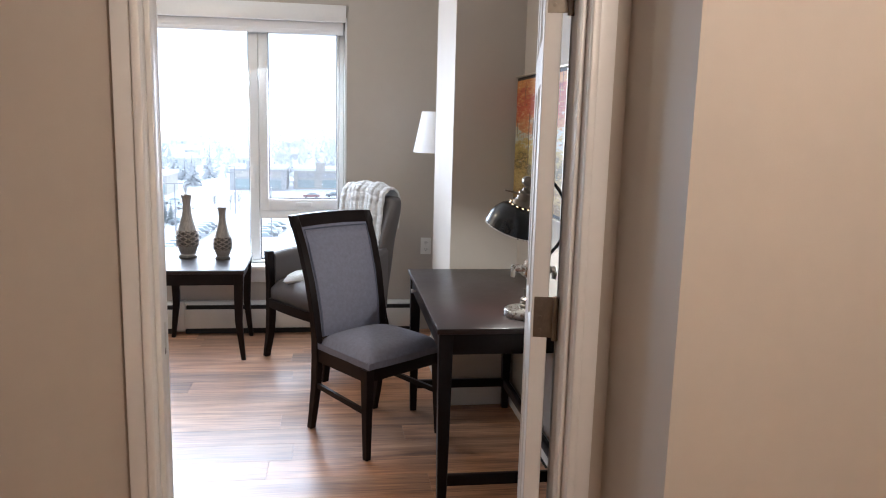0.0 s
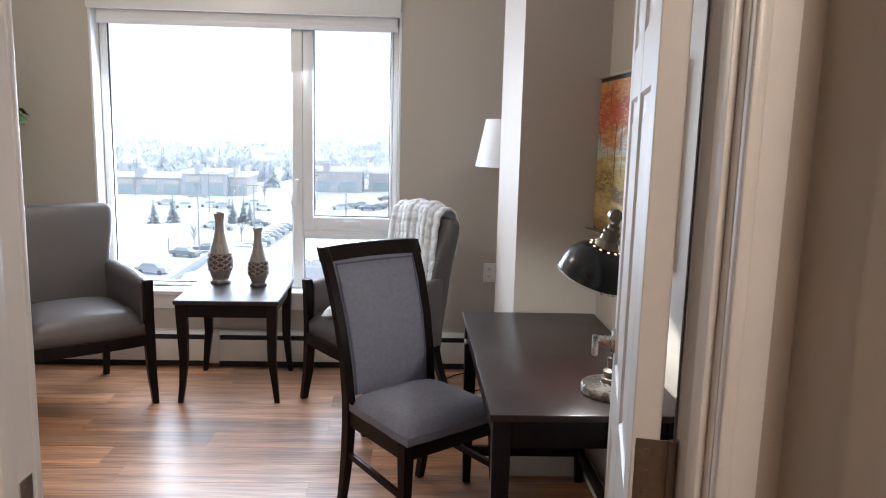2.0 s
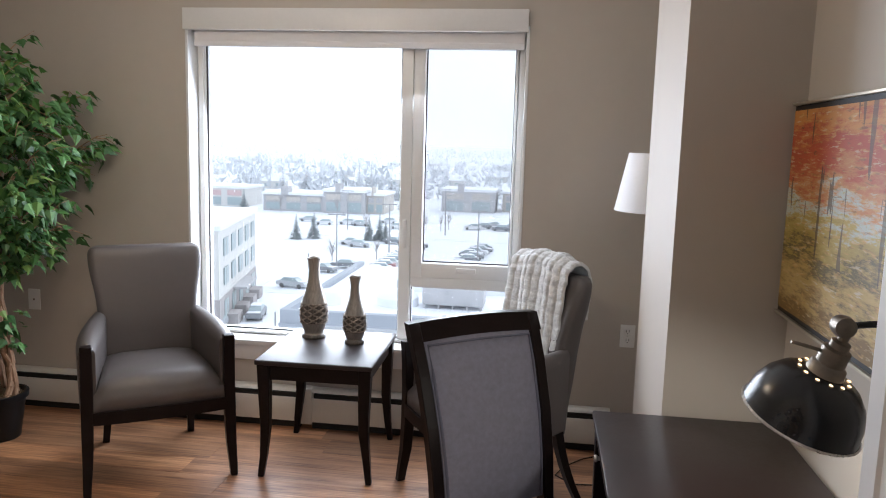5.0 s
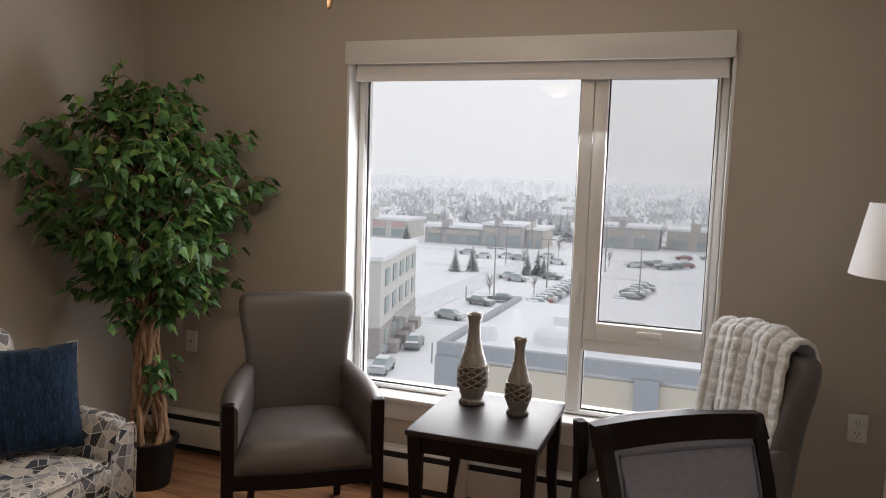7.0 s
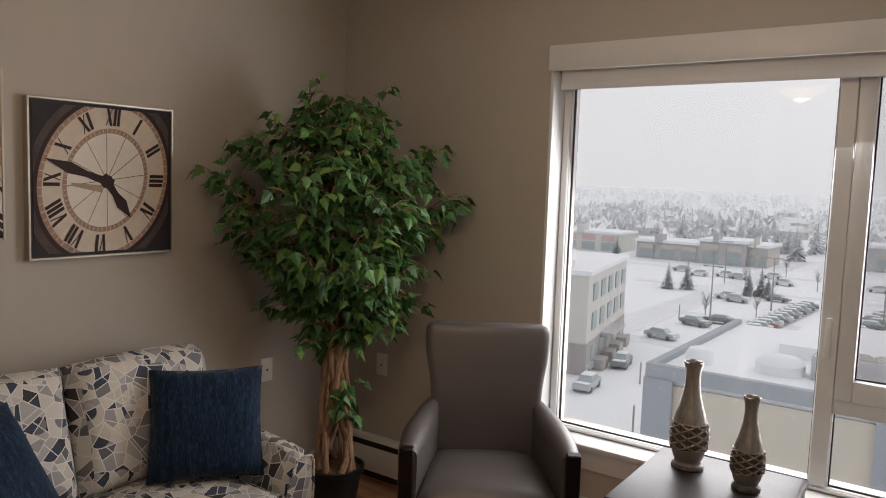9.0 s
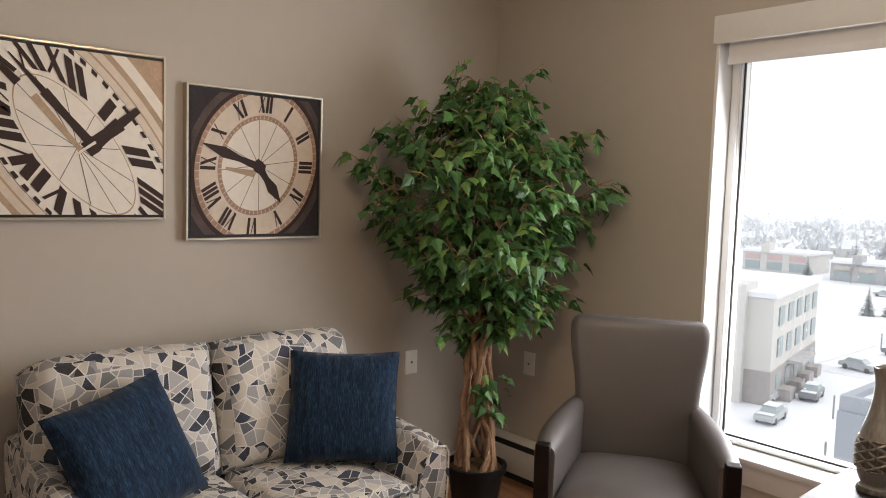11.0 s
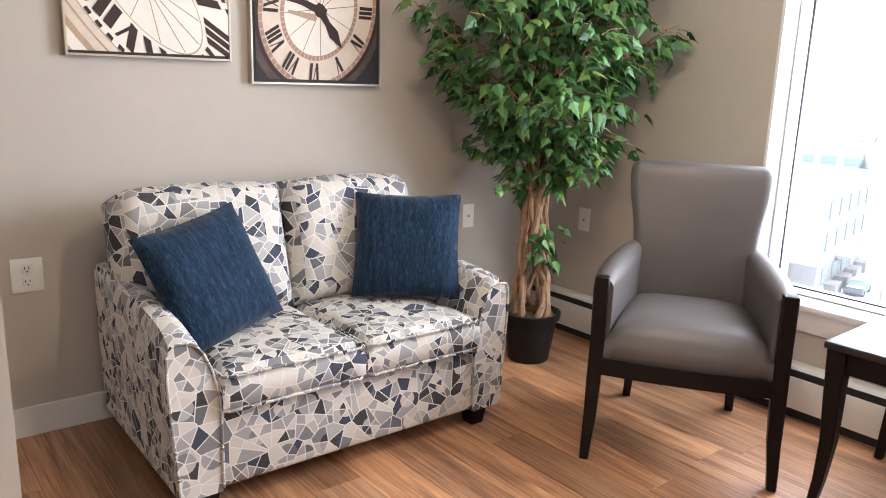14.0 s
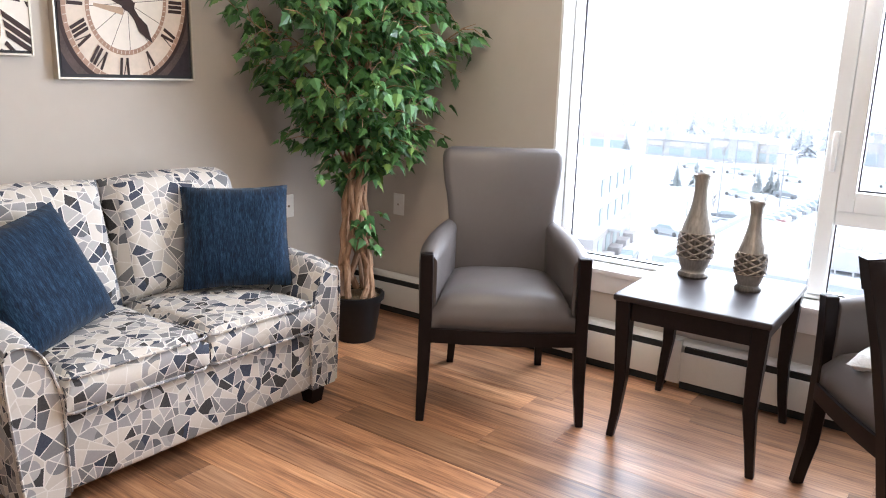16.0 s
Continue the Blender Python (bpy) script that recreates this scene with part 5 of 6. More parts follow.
def clock_closeup():
    """A large dial seen close and aslant, cropped by the canvas."""
    ob = framed(pose(WEST, 3.642, 1.694, 0, 0, 90), 0.602, 0.622, "framed close-up print of a cream clock dial")
    d, lim = 0.028, 0.292
    part("ground", box(-lim, lim, -d, -0.012, -lim, lim), C_TAN, ob, "tan moulded print ground")
    ca, sa = math.cos(radians(38)), math.sin(radians(38))
    def m(u, v):
        u, v = u * 0.175, v * 0.41
        return (-0.017 + u * ca - v * sa, -0.05 + u * sa + v * ca)
    m_in = m
    z = d + 0.0006
    for i, (nm, r, mat) in enumerate((("corner_moulding", 2.30, C_TAN), ("flat_band", 2.02, C_WHITE), ("cove_moulding", 1.80, C_TAN), ("bead_moulding", 1.68, C_CREAM), ("groove", 1.53, C_TAN), ("rim_moulding", 1.49, C_CREAM), ("outer_line", 1.345, C_INK), ("dial_ring", 1.335, C_WHITE), ("inner_line", 0.715, C_TAN), ("dial_centre", 0.70, C_WHITE))):
        bm = bmesh.new()
        ring_flat(bm, m_in, 0.0, r, z + 0.0005 * i)
        clipped_part(nm, bm, mat, ob, lim)
    z += 0.0053
    tick = bmesh.new()
    for i in range(60):
        a = 2 * math.pi * i / 60
        ring_flat(tick, m, 1.245, 1.32, z, 3, a, a + math.pi / 60)
    tagged(clipped_part("minute_track", tick, C_INK, ob, lim), kind="stuff")
    for h in range(1, 13):
        nb = bmesh.new()
        numeral(nb, m_in, h, 0.76, 1.17, 0.30, z + 0.0003, turn=radians(-53))
        if any(abs(v.co.x) < lim and abs(v.co.z) < lim for v in nb.verts):
            clipped_part("numeral", nb, C_INK, ob, lim, "large dark Roman numeral")
    sp = bmesh.new()
    for i in range(12):
        a = 2 * math.pi * i / 12 + 0.2
        stroke(sp, m(0, 0), m(0.69 * math.cos(a), 0.69 * math.sin(a)), 0.0022, z)
    tagged(clipped_part("spokes", sp, C_INK, ob, lim), kind="stuff")
    c = Vector((0.035, -0.04))
    sh = bmesh.new()
    e = Vector((math.cos(radians(128)), math.sin(radians(128))))
    stroke(sh, c + Vector((-0.04, -0.02)), c + Vector((-0.045, -0.03)) + e * 0.24, 0.018, z + 0.0006, 0.028)
    clipped_part("printed_shade", sh, C_TAN, ob, lim)
    sh2 = bmesh.new()
    stroke(sh2, (-0.297, 0.245), (-0.205, 0.158), 0.014, z + 0.0009, 0.030)
    clipped_part("hand_shadow", sh2, C_INK, ob, lim)
    for deg, L, w, tip in ((132, 0.40, 0.034, 0.004), (41, 0.215, 0.054, 0.026)):
        hd = bmesh.new()
        e = Vector((math.cos(radians(deg)), math.sin(radians(deg))))
        stroke(hd, c - e * 0.03, c + e * L * 0.30, w * 1.1, z + 0.0012, w * 0.8)
        stroke(hd, c + e * L * 0.30, c + e * L * 0.60, w * 0.8, z + 0.0012, w * 1.0)
        stroke(hd, c + e * L * 0.60, c + e * L, w * 0.65, z + 0.0012, tip)
        clipped_part("clock_hand", hd, C_INK, ob, lim, "dark heavy clock hand")
    hub = bmesh.new()
    ring_flat(hub, lambda u, v: (c.x + u, c.y + v), 0.0, 0.032, z + 0.0016, 20)
    clipped_part("hub", hub, C_INK, ob, lim)
    pin = bmesh.new()
    stroke(pin, c - Vector((0.055, 0.035)), c + Vector((0.01, 0.012)), 0.008, z + 0.002, 0.010)
    clipped_part("centre_pin", pin, C_WHITE, ob, lim)
    return ob


clock_picture()
clock_closeup()


def autumn_picture():
    ob = framed(pose(EAST, 3.80, 1.432, 0, 0, -90), 0.90, 0.640, "framed autumn woodland painting over the desk", 0.042)
    bm = bmesh.new()
    bx(bm, -0.425, 0.425, -0.036, -0.012, -0.296, 0.296)
    p = part("canvas", bm, AUTUMN, ob, "red and gold autumn trees on canvas", smooth=0)
    uv = p.data.uv_layers.new(name="metres")
    for lp in p.data.loops:
        c = p.data.vertices[lp.vertex_index].co
        uv.data[lp.index].uv = (c.x + 0.45, (c.z + 0.296) / 0.592)
    return ob


autumn_picture()


# ---- plant ----
def leaf_mesh(s):
    """One pointed, toothed leaf, folded along its rib."""
    bm = bmesh.new()
    out = [(0, 0), (0.20, 0.02), (0.47, 0.24), (0.27, 0.40), (0.29, 0.54), (0.11, 0.84), (0, 1.2)]
    rib = [bm.verts.new((0, y * s, 0.05 * s * math.sin(y * 2.6))) for _, y in out]
    for sg in (1, -1):
        edge = [rib[0]] + [bm.verts.new((sg * x * s, y * s, 0.05 * s * math.sin(y * 2.6) - 0.26 * x * s)) for x, y in out[1:-1]] + [rib[-1]]
        for i in range(len(out) - 1):
            q = [rib[i], edge[i], edge[i + 1], rib[i + 1]]
            q = [v for k, v in enumerate(q) if v not in q[:k]]
            if len(q) > 2:
                bm.faces.new(q if sg > 0 else q[::-1])
    return bm


def potted_tree():
    cx, cy = -1.909, 5.263
    ob = empty("potted_tree", pose(cx, cy, 0), "artificial green ivy-leaf tree in a black plastic pot", "plant")
    rnd = random.Random(11)
    part("pot", lathe(bmesh.new(), [(0.096, 0), (0.100, 0.004), (0.132, 0.215), (0.146, 0.218), (0.148, 0.245), (0.136, 0.248), (0.128, 0.225)], 40), POT, ob, "black plastic nursery pot")
    mm = bmesh.new()
    lathe(mm, [(0.130, 0.222), (0.10, 0.238), (0.05, 0.250), (0.004, 0.252)], 28)
    for v in mm.verts:
        v.co.z += 0.012 * noise.noise(v.co * 40)
    for i in range(130):
        a, r = rnd.uniform(0, 6.28), 0.125 * math.sqrt(rnd.random())
        p = Vector((r * math.cos(a), r * math.sin(a), 0.240))
        d = Vector((rnd.uniform(-1, 1), rnd.uniform(-1, 1), rnd.uniform(0.1, 0.6))).normalized() * rnd.uniform(0.02, 0.05)
        tube(mm, [p, p + d * 0.6, p + d + Vector((0, 0, -0.008))], 0.0012, 3)
    part("moss", mm, MOSS, ob, "dry brown moss")
    # twisted stems
    tips = []
    for i in range(11):
        a0 = 2 * math.pi * i / 11
        pts, rs = [], []
        tw = rnd.uniform(2.4, 4.4) * rnd.choice((-1, 1))
        top = rnd.uniform(1.35, 1.85)
        for k in range(22):
            u = k / 21
            z = 0.22 + u * (top - 0.22)
            pinch = 0.046 + 0.044 * max(0.0, 1 - u / 0.42) ** 1.4 + 0.19 * max(0, u - 0.52) ** 1.5
            a = a0 + tw * u * 1.5
            pts.append((pinch * math.cos(a) + 0.010 * math.sin(u * 27 + i * 2), pinch * math.sin(a) + 0.010 * math.cos(u * 31 + i * 3), z))
            rs.append(0.0165 * (1 - 0.72 * u) + 0.002)
        part("trunk", tube(bmesh.new(), pts, rs, 8), TRUNK, ob, "pale twisted wooden stem")
        tips.append(pts)
    # twigs and leaves
    xlim, ylim = WEST - cx + 0.03, NORTH - cy - 0.03
    def inside(p):
        return p[0] > xlim and p[1] < ylim
    # boughs: (along the window side, height, out into the room) of each tip
    across, out = Vector((0.697, 0.717, 0)), Vector((0.717, -0.697, 0))
    boughs = [(-0.04, 2.08, 0.02), (0.11, 2.05, 0.06), (-0.20, 2.03, 0.0), (-0.33, 1.94, 0.05), (-0.45, 1.83, 0.0), (-0.60, 1.63, 0.10), (-0.56, 1.48, 0.18), (-0.38, 1.27, 0.15), (-0.24, 1.10, 0.05),
              (0.19, 1.04, 0.10), (0.40, 1.12, 0.04), (0.43, 1.35, 0.0), (0.60, 1.61, 0.0), (0.55, 1.86, 0.02), (0.27, 1.91, 0.10), (0.36, 1.76, 0.20), (-0.33, 1.76, 0.28), (0.02, 1.78, 0.42), (0.22, 1.55, 0.42),
              (-0.22, 1.58, 0.40), (0.10, 1.32, 0.36), (0.28, 1.20, 0.25), (-0.18, 1.33, 0.30), (0.03, 1.95, 0.28), (0.40, 1.52, 0.20), (-0.40, 1.55, 0.12), (0.0, 1.85, -0.22), (0.05, 1.5, -0.25), (0.20, 1.75, -0.10), (-0.22, 1.75, -0.08), (-0.10, 1.88, 0.18), (0.14, 1.68, 0.30)]
    twig = bmesh.new()
    spots = []

    def along(a, b, c, u):
        return a * (1 - u) ** 2 + b * 2 * u * (1 - u) + c * u * u

    def held(p):
        p.x, p.y = max(p.x, xlim + 0.03), min(p.y, ylim - 0.03)
        return p

    for side, high, fore in boughs:
        tip = held(across * side * 0.90 + out * fore * 0.95 + Vector((0, 0, high - 0.06 * max(0.0, high - 1.4) / 0.6)))
        reach = math.hypot(side, fore)
        root = Vector(min(rnd.choice(tips), key=lambda q: abs(q[2] - max(0.80, high - 0.22 - 0.45 * reach))))
        mid = root.lerp(tip, 0.5) + Vector((0, 0, 0.10 * reach + 0.03))
        tube(twig, [along(root, mid, tip, k / 6) for k in range(7)], [0.0075 - 0.0009 * k for k in range(7)], 6)
        for q in range(13):
            u = 0.26 + 0.74 * (q + rnd.random() * 0.8) / 13
            b = along(root, mid, tip, min(1, u))
            spread = 0.06 + 0.13 * (1 - abs(2 * u - 1.3))
            e = held(b + Vector((rnd.gauss(0, 1), rnd.gauss(0, 1), rnd.gauss(-0.25, 0.7))).normalized() * spread * rnd.uniform(0.7, 1.3) + (tip - root).normalized() * 0.04)
            tube(twig, [b, b.lerp(e, 0.6) + Vector((0, 0, 0.015)), e], [0.0028, 0.0022, 0.0012], 4)
            for w in range(9):
                v = 0.15 + 0.85 * (w + rnd.random()) / 9
                p = b.lerp(e, v) + Vector((rnd.gauss(0, 0.018), rnd.gauss(0, 0.018), rnd.gauss(-0.01, 0.018)))
                d = p.xy + Vector((e - b).xy) * 2
                spots.append((p, math.atan2(d.y, d.x) + rnd.gauss(0, 0.5)))
    for i in range(34):
        a = rnd.choice((2.4, 5.4, 0.2)) + rnd.gauss(0, 0.4)
        r = rnd.uniform(0.07, 0.15)
        spots.append((Vector((r * math.cos(a), r * math.sin(a), rnd.gauss(0.60, 0.06))), a))
    tagged(part("branchwork", twig, TRUNK, ob), kind="stuff")
    shapes = [leaf_mesh(s) for s in (0.045, 0.056, 0.067)]
    meshes = []
    for b in shapes:
        me = bpy.data.meshes.new("leaf")
        b.normal_update()
        b.to_mesh(me)
        me.materials.append(LEAF)
        meshes.append((me, b))
    front = Vector((0.62, -0.78, 0))
    order = sorted(range(len(spots)), key=lambda k: -spots[k][0].dot(front))
    single = set(order[:270])
    crown = bmesh.new()
    for k, (p, a) in enumerate(spots):
        if not inside((p.x, p.y)):
            continue
        droop = rnd.uniform(-85, -15)
        m = pose(p.x, p.y, p.z, 0, 0, math.degrees(a) - 90 + rnd.gauss(0, 40)) @ pose(0, 0, 0, droop, rnd.gauss(0, 28), 0)
        tip = m @ Vector((0, 0.07, 0))
        if not inside((tip.x, tip.y)):
            m = pose(p.x, p.y, p.z, 0, 0, rnd.uniform(100, 250)) @ pose(0, 0, 0, -70, 0, 0)
        me, b = meshes[rnd.randrange(3)]
        if k in single:
            lf = new("leaf", me)
            lf.parent = ob
            lf.matrix_local = m
        else:
            crown.from_mesh(me)
            crown.verts.ensure_lookup_table()
            for v in crown.verts[-len(me.vertices):]:
                v.co = m @ v.co
    c = part("foliage", crown, LEAF, ob, "glossy green ivy leaves in clumps", smooth=0)
    tagged(c, kind="stuff")
    return ob


potted_tree()


# ---- the snowy town outside ----
GROUND = -19.0
SNOW = plain("packed_snow", (0.80, 0.82, 0.85), 0.85, vary=0.05, scale=0.05)
STUCCO = plain("cream_stucco", (0.62, 0.575, 0.49), 0.85, vary=0.05, scale=0.3)
BLUE_GREY = plain("blue_grey_metal_cladding", (0.345, 0.37, 0.405), 0.6, vary=0.05, scale=0.3)
PALE_WALL = plain("pale_render", (0.64, 0.63, 0.60), 0.85, vary=0.05, scale=0.3)
# town colours from here to the tyres are paled to stand in for haze
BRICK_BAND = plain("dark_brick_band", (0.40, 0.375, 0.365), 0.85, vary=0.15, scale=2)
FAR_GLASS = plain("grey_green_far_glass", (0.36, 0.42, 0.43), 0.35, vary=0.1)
SHOP_DARK = plain("hazed_shop_front", (0.47, 0.465, 0.47), 0.8, vary=0.12, scale=0.2)
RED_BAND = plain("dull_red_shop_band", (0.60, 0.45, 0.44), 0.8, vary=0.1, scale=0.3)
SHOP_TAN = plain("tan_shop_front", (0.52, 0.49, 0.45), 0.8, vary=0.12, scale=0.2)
# trees grow paler by distance band: haze put into the base colour
CONIFER = plain("hazed_snowy_spruce", (0.30, 0.33, 0.33), 0.9, vary=0.4, scale=0.7)
WOODS_NEAR = plain("snowy_woods_near_haze", (0.60, 0.62, 0.64), 0.95, vary=0.22, scale=0.05)
WOODS = plain("snowy_woods_mid_haze", (0.70, 0.72, 0.74), 0.95, vary=0.12, scale=0.05)
WOODS_FAR = plain("snowy_woods_far_haze", (0.86, 0.88, 0.90), 0.95, vary=0.05, scale=0.02)
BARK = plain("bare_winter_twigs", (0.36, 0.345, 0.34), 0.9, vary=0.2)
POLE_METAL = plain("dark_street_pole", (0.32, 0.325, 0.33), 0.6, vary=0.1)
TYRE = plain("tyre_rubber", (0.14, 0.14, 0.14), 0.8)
TRACK = plain("grey_driven_snow", (0.71, 0.73, 0.76), 0.85, vary=0.10, scale=0.12)

tagged(part("ground", box(-2500, 2500, 9, 4000, GROUND - 1, GROUND), SNOW, smooth=0), "snow-covered ground of the town", "ground", "", "structure")
for y0, y1, x0, x1 in ((158, 161, -60, 60), (122, 126, -40, 50), (97, 101, -45, 60), (190, 193, -90, 70)):
    tagged(part("road", box(x0, x1, y0, y1, GROUND + 0.004, GROUND + 0.03), TRACK, smooth=0), "grey driven lane in the snow", "road", "", "structure")
tagged(part("road", box(-44, -38, 60, 240, GROUND + 0.035, GROUND + 0.06), TRACK, smooth=0), "grey driven lane in the snow", "road", "", "structure")


def near_store():
    ob = empty("flat_roofed_store", pose(-15.2, 46.0, GROUND), "flat-roofed store with cream walls and blue-grey trim under snow", "building")
    W, D, H = 44, 20, 10.0
    part("wall", box(0.4, W, 0.3, D, 0, H - 1.2), STUCCO, ob)
    part("parapet", box(0, W + 0.3, 0, 0.5, H - 0.85, H), BLUE_GREY, ob, "blue-grey parapet band")
    part("parapet", box(0, 0.5, 0.5, D, H - 0.85, H), BLUE_GREY, ob, "blue-grey parapet band")
    part("pilaster", box(-0.05, 1.7, -0.12, 0, 0, H - 0.85), BLUE_GREY, ob, "blue-grey corner pilaster")
    part("pilaster", box(12.2, 13.6, -0.12, 0.3, 0, H - 0.85), BLUE_GREY, ob, "blue-grey pilaster")
    part("roof", box(0.5, W, 0.5, D, H - 1.2, H - 0.35), SNOW, ob, "snow-covered flat roof")
    part("raised_roof", box(5.5, W, 9.5, D + 0.3, H - 0.35, H + 0.5), SNOW, ob)
    for x, y, w in ((2.0, 4.0, 1.6), (6.5, 5.0, 2.6)):
        cap = lathe(bmesh.new(), [(w * 0.55, H - 0.35), (w * 0.55, H + 0.2), (w * 0.42, H + 0.55), (w * 0.1, H + 0.7)], 14, pose(x, y, 0))
        part("roof_vent", cap, SNOW, ob, "snow-capped roof vent")
    un = part("rooftop_unit", box(8.3, 12.4, 4.2, 6.4, H - 0.1, H + 1.1, b=0.08), SHOP_DARK, ob, "grey rooftop cooling unit")
    for i in range(4):
        part("fan_ring", lathe(bmesh.new(), [(0.42, 0), (0.42, 0.25), (0.36, 0.25), (0.36, 0.02)], 16, pose(8.9 + i * 0.98, 5.3, H + 1.1)), PALE_WALL, un)
    for i in range(5):
        part("unit_leg", box(8.4 + i * 0.95, 8.5 + i * 0.95, 4.2, 4.3, H - 0.36, H), SHOP_DARK, un)
    return ob


near_store()


def apartment_block():
    ob = empty("apartment_building", pose(-32.8, 76.0, GROUND, 0, 0, 12), "three-storey pale apartment block with a dark brick base", "building")
    W, D, H = 16, 22, 10.8
    part("wall", box(-W, 0, 0, D, 3.4, H), PALE_WALL, ob)
    part("brick_base", box(-W, 0.08, -0.08, D, 0, 3.4), BRICK_BAND, ob, "dark brick ground storey")
    part("roof", box(-W - 0.3, 0.3, -0.3, D + 0.3, H, H + 0.5), SNOW, ob, "snow-covered flat roof with parapet")
    part("stair_tower", box(-9, -2.5, -1.0, 3.5, 0, H + 1.2), PALE_WALL, ob)
    for k, z in enumerate((1.0, 4.6, 7.8)):
        for i in range(5):
            y = 2.2 + i * 4.1
            w = part("window", box(0.02, 0.14, y, y + 2.1, z, z + 1.9), FAR_GLASS, ob, "grey-green window")
            part("frame", box(0.09, 0.17, y + 0.98, y + 1.08, z, z + 1.9), PALE_WALL, w)
        for i in range(3):
            x = -15.2 + i * 2.2
            part("window", box(x, x + 1.5, -0.14, -0.02, z, z + 1.8), FAR_GLASS, ob, "grey-green window")
    part("canopy", box(0, 1.6, 7, 14, 3.2, 3.5), SHOP_DARK, ob, "dark shop canopy")
    for i in range(4):
        part("balcony", box(0.1, 1.4, 3 + i * 4.6, 5.5 + i * 4.6, 0.0, 1.2), BRICK_BAND, ob)
    return ob


apartment_block()


def shop_row(x, y, w, d, h, mat, label, tilt=0, band=None):
    ob = empty("shop_building", pose(x, y, GROUND, 0, 0, tilt), label, "building", "far shops")
    part("wall", box(0, w, 0, d, 0, h), mat, ob)
    part("roof", box(-0.4, w + 0.4, -0.4, d + 0.4, h, h + 0.7), SNOW, ob, "snow-covered roof")
    n = max(2, int(w / 6))
    for i in range(n):
        a = (i + 0.15) * w / n
        part("shop_window", box(a, a + 0.68 * w / n, -0.15, -0.02, 0.5, h * 0.52), FAR_GLASS, ob)
        part("sign_band", box(a, a + 0.68 * w / n, -0.25, -0.02, h * 0.62, h * 0.9), band or (SHOP_TAN if mat is SHOP_DARK else SHOP_DARK), ob)
    part("gable", box(w * 0.3, w * 0.42, -0.6, 3, h, h + 2.4), mat, ob)
    return ob


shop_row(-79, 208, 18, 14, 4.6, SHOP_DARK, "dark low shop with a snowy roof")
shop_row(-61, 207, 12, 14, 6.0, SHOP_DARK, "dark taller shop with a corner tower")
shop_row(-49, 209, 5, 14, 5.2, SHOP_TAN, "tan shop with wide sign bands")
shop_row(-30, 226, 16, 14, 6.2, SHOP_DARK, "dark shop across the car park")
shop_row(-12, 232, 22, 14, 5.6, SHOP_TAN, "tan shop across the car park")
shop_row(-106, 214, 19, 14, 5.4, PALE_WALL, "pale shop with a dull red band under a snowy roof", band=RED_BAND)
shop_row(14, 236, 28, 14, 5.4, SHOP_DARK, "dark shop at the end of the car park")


def car(name_label, colour):
    body = plain("car_paint", colour, 0.35, vary=0.05)
    ob = empty("car", pose(0, 0, 0), name_label, "car", "parked cars")
    prof = [(-2.2, 0.35), (-2.22, 0.62), (-2.0, 0.86), (-1.0, 0.95), (1.6, 0.98), (2.15, 0.90), (2.22, 0.60), (2.2, 0.35)]
    bm = bmesh.new()
    loft(bm, [[(x, y * (1 if z < 0.9 else 0.94), z) for x, z in prof] for y in (-0.88, -0.80, 0.80, 0.88)])
    part("body", bm, body, ob)
    cb = bmesh.new()
    loft(cb, [[(-1.15, -0.74, 0.94), (1.65, -0.74, 0.97), (1.65, 0.74, 0.97), (-1.15, 0.74, 0.94)], [(-0.45, -0.60, 1.42), (1.15, -0.60, 1.45), (1.15, 0.60, 1.45), (-0.45, 0.60, 1.42)]])
    part("cabin", cb, FAR_GLASS, ob, "dark glazed cabin")
    part("roof_snow", box(-0.5, 1.2, -0.62, 0.62, 1.42, 1.50, b=0.03), SNOW, ob, "snow on the roof")
    part("bonnet_snow", box(-2.0, -1.15, -0.72, 0.72, 0.90, 0.97, b=0.03), SNOW, ob, "snow on the bonnet")
    for x in (-1.35, 1.35):
        for y in (-0.80, 0.80):
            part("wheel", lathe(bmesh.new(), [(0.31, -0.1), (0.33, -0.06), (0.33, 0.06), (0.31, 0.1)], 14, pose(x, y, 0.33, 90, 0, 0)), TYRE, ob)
    return ob


# car paint tones are lifted as well, for the same painted haze
cars = [car("dark grey parked car dusted with snow", (0.22, 0.235, 0.25)), car("silver parked car dusted with snow", (0.46, 0.48, 0.50)), car("white parked car dusted with snow", (0.66, 0.67, 0.68)), car("dull red parked car dusted with snow", (0.36, 0.19, 0.185))]
spots = [(-25.2 + 0.15 * i, 111.5 + i * 2.75, 8) for i in range(13)]
spots += [(-33.4, 101.3, 170), (-33.0, 114.5, 165), (-31.0, 119.0, 5), (-34.5, 143.5, 175), (-29, 150, 172), (-37, 146, 4), (-52, 178, 10), (-47, 181, 5), (-43, 179, 172), (-58, 184, 6), (-38, 187, 8), (-33, 176, 170)]
spots += [(-12.5 + i * 0.3, 124.5 + (i % 3) * 2.9 + i * 3.1, 4 if i % 2 else 176) for i in range(7)] + [(-16 + i * 2.2, 181 + (i % 3) * 3.2, 5) for i in range(6)]
spots += [(2 + i * 5.2, 128 + (i % 4) * 11, 6) for i in range(6)] + [(-6 + i * 6, 205 + (i % 2) * 4, 3) for i in range(5)] + [(-33.8, 78.0, 100), (-31.5, 83.0, 102), (-30.4, 71.5, 98)]
rnd = random.Random(3)
for i, (x, y, a) in enumerate(spots):
    src = cars[(0, 1, 0, 2, 0, 1, 0, 1, 2, 0, 0, 1, 3)[rnd.randrange(13)]] if i >= 4 else cars[i]
    m = pose(x, y, GROUND + 0.03, 0, 0, a)
    if i < 4:
        cars[i].matrix_basis = m
    else:
        copy_thing(src, m)


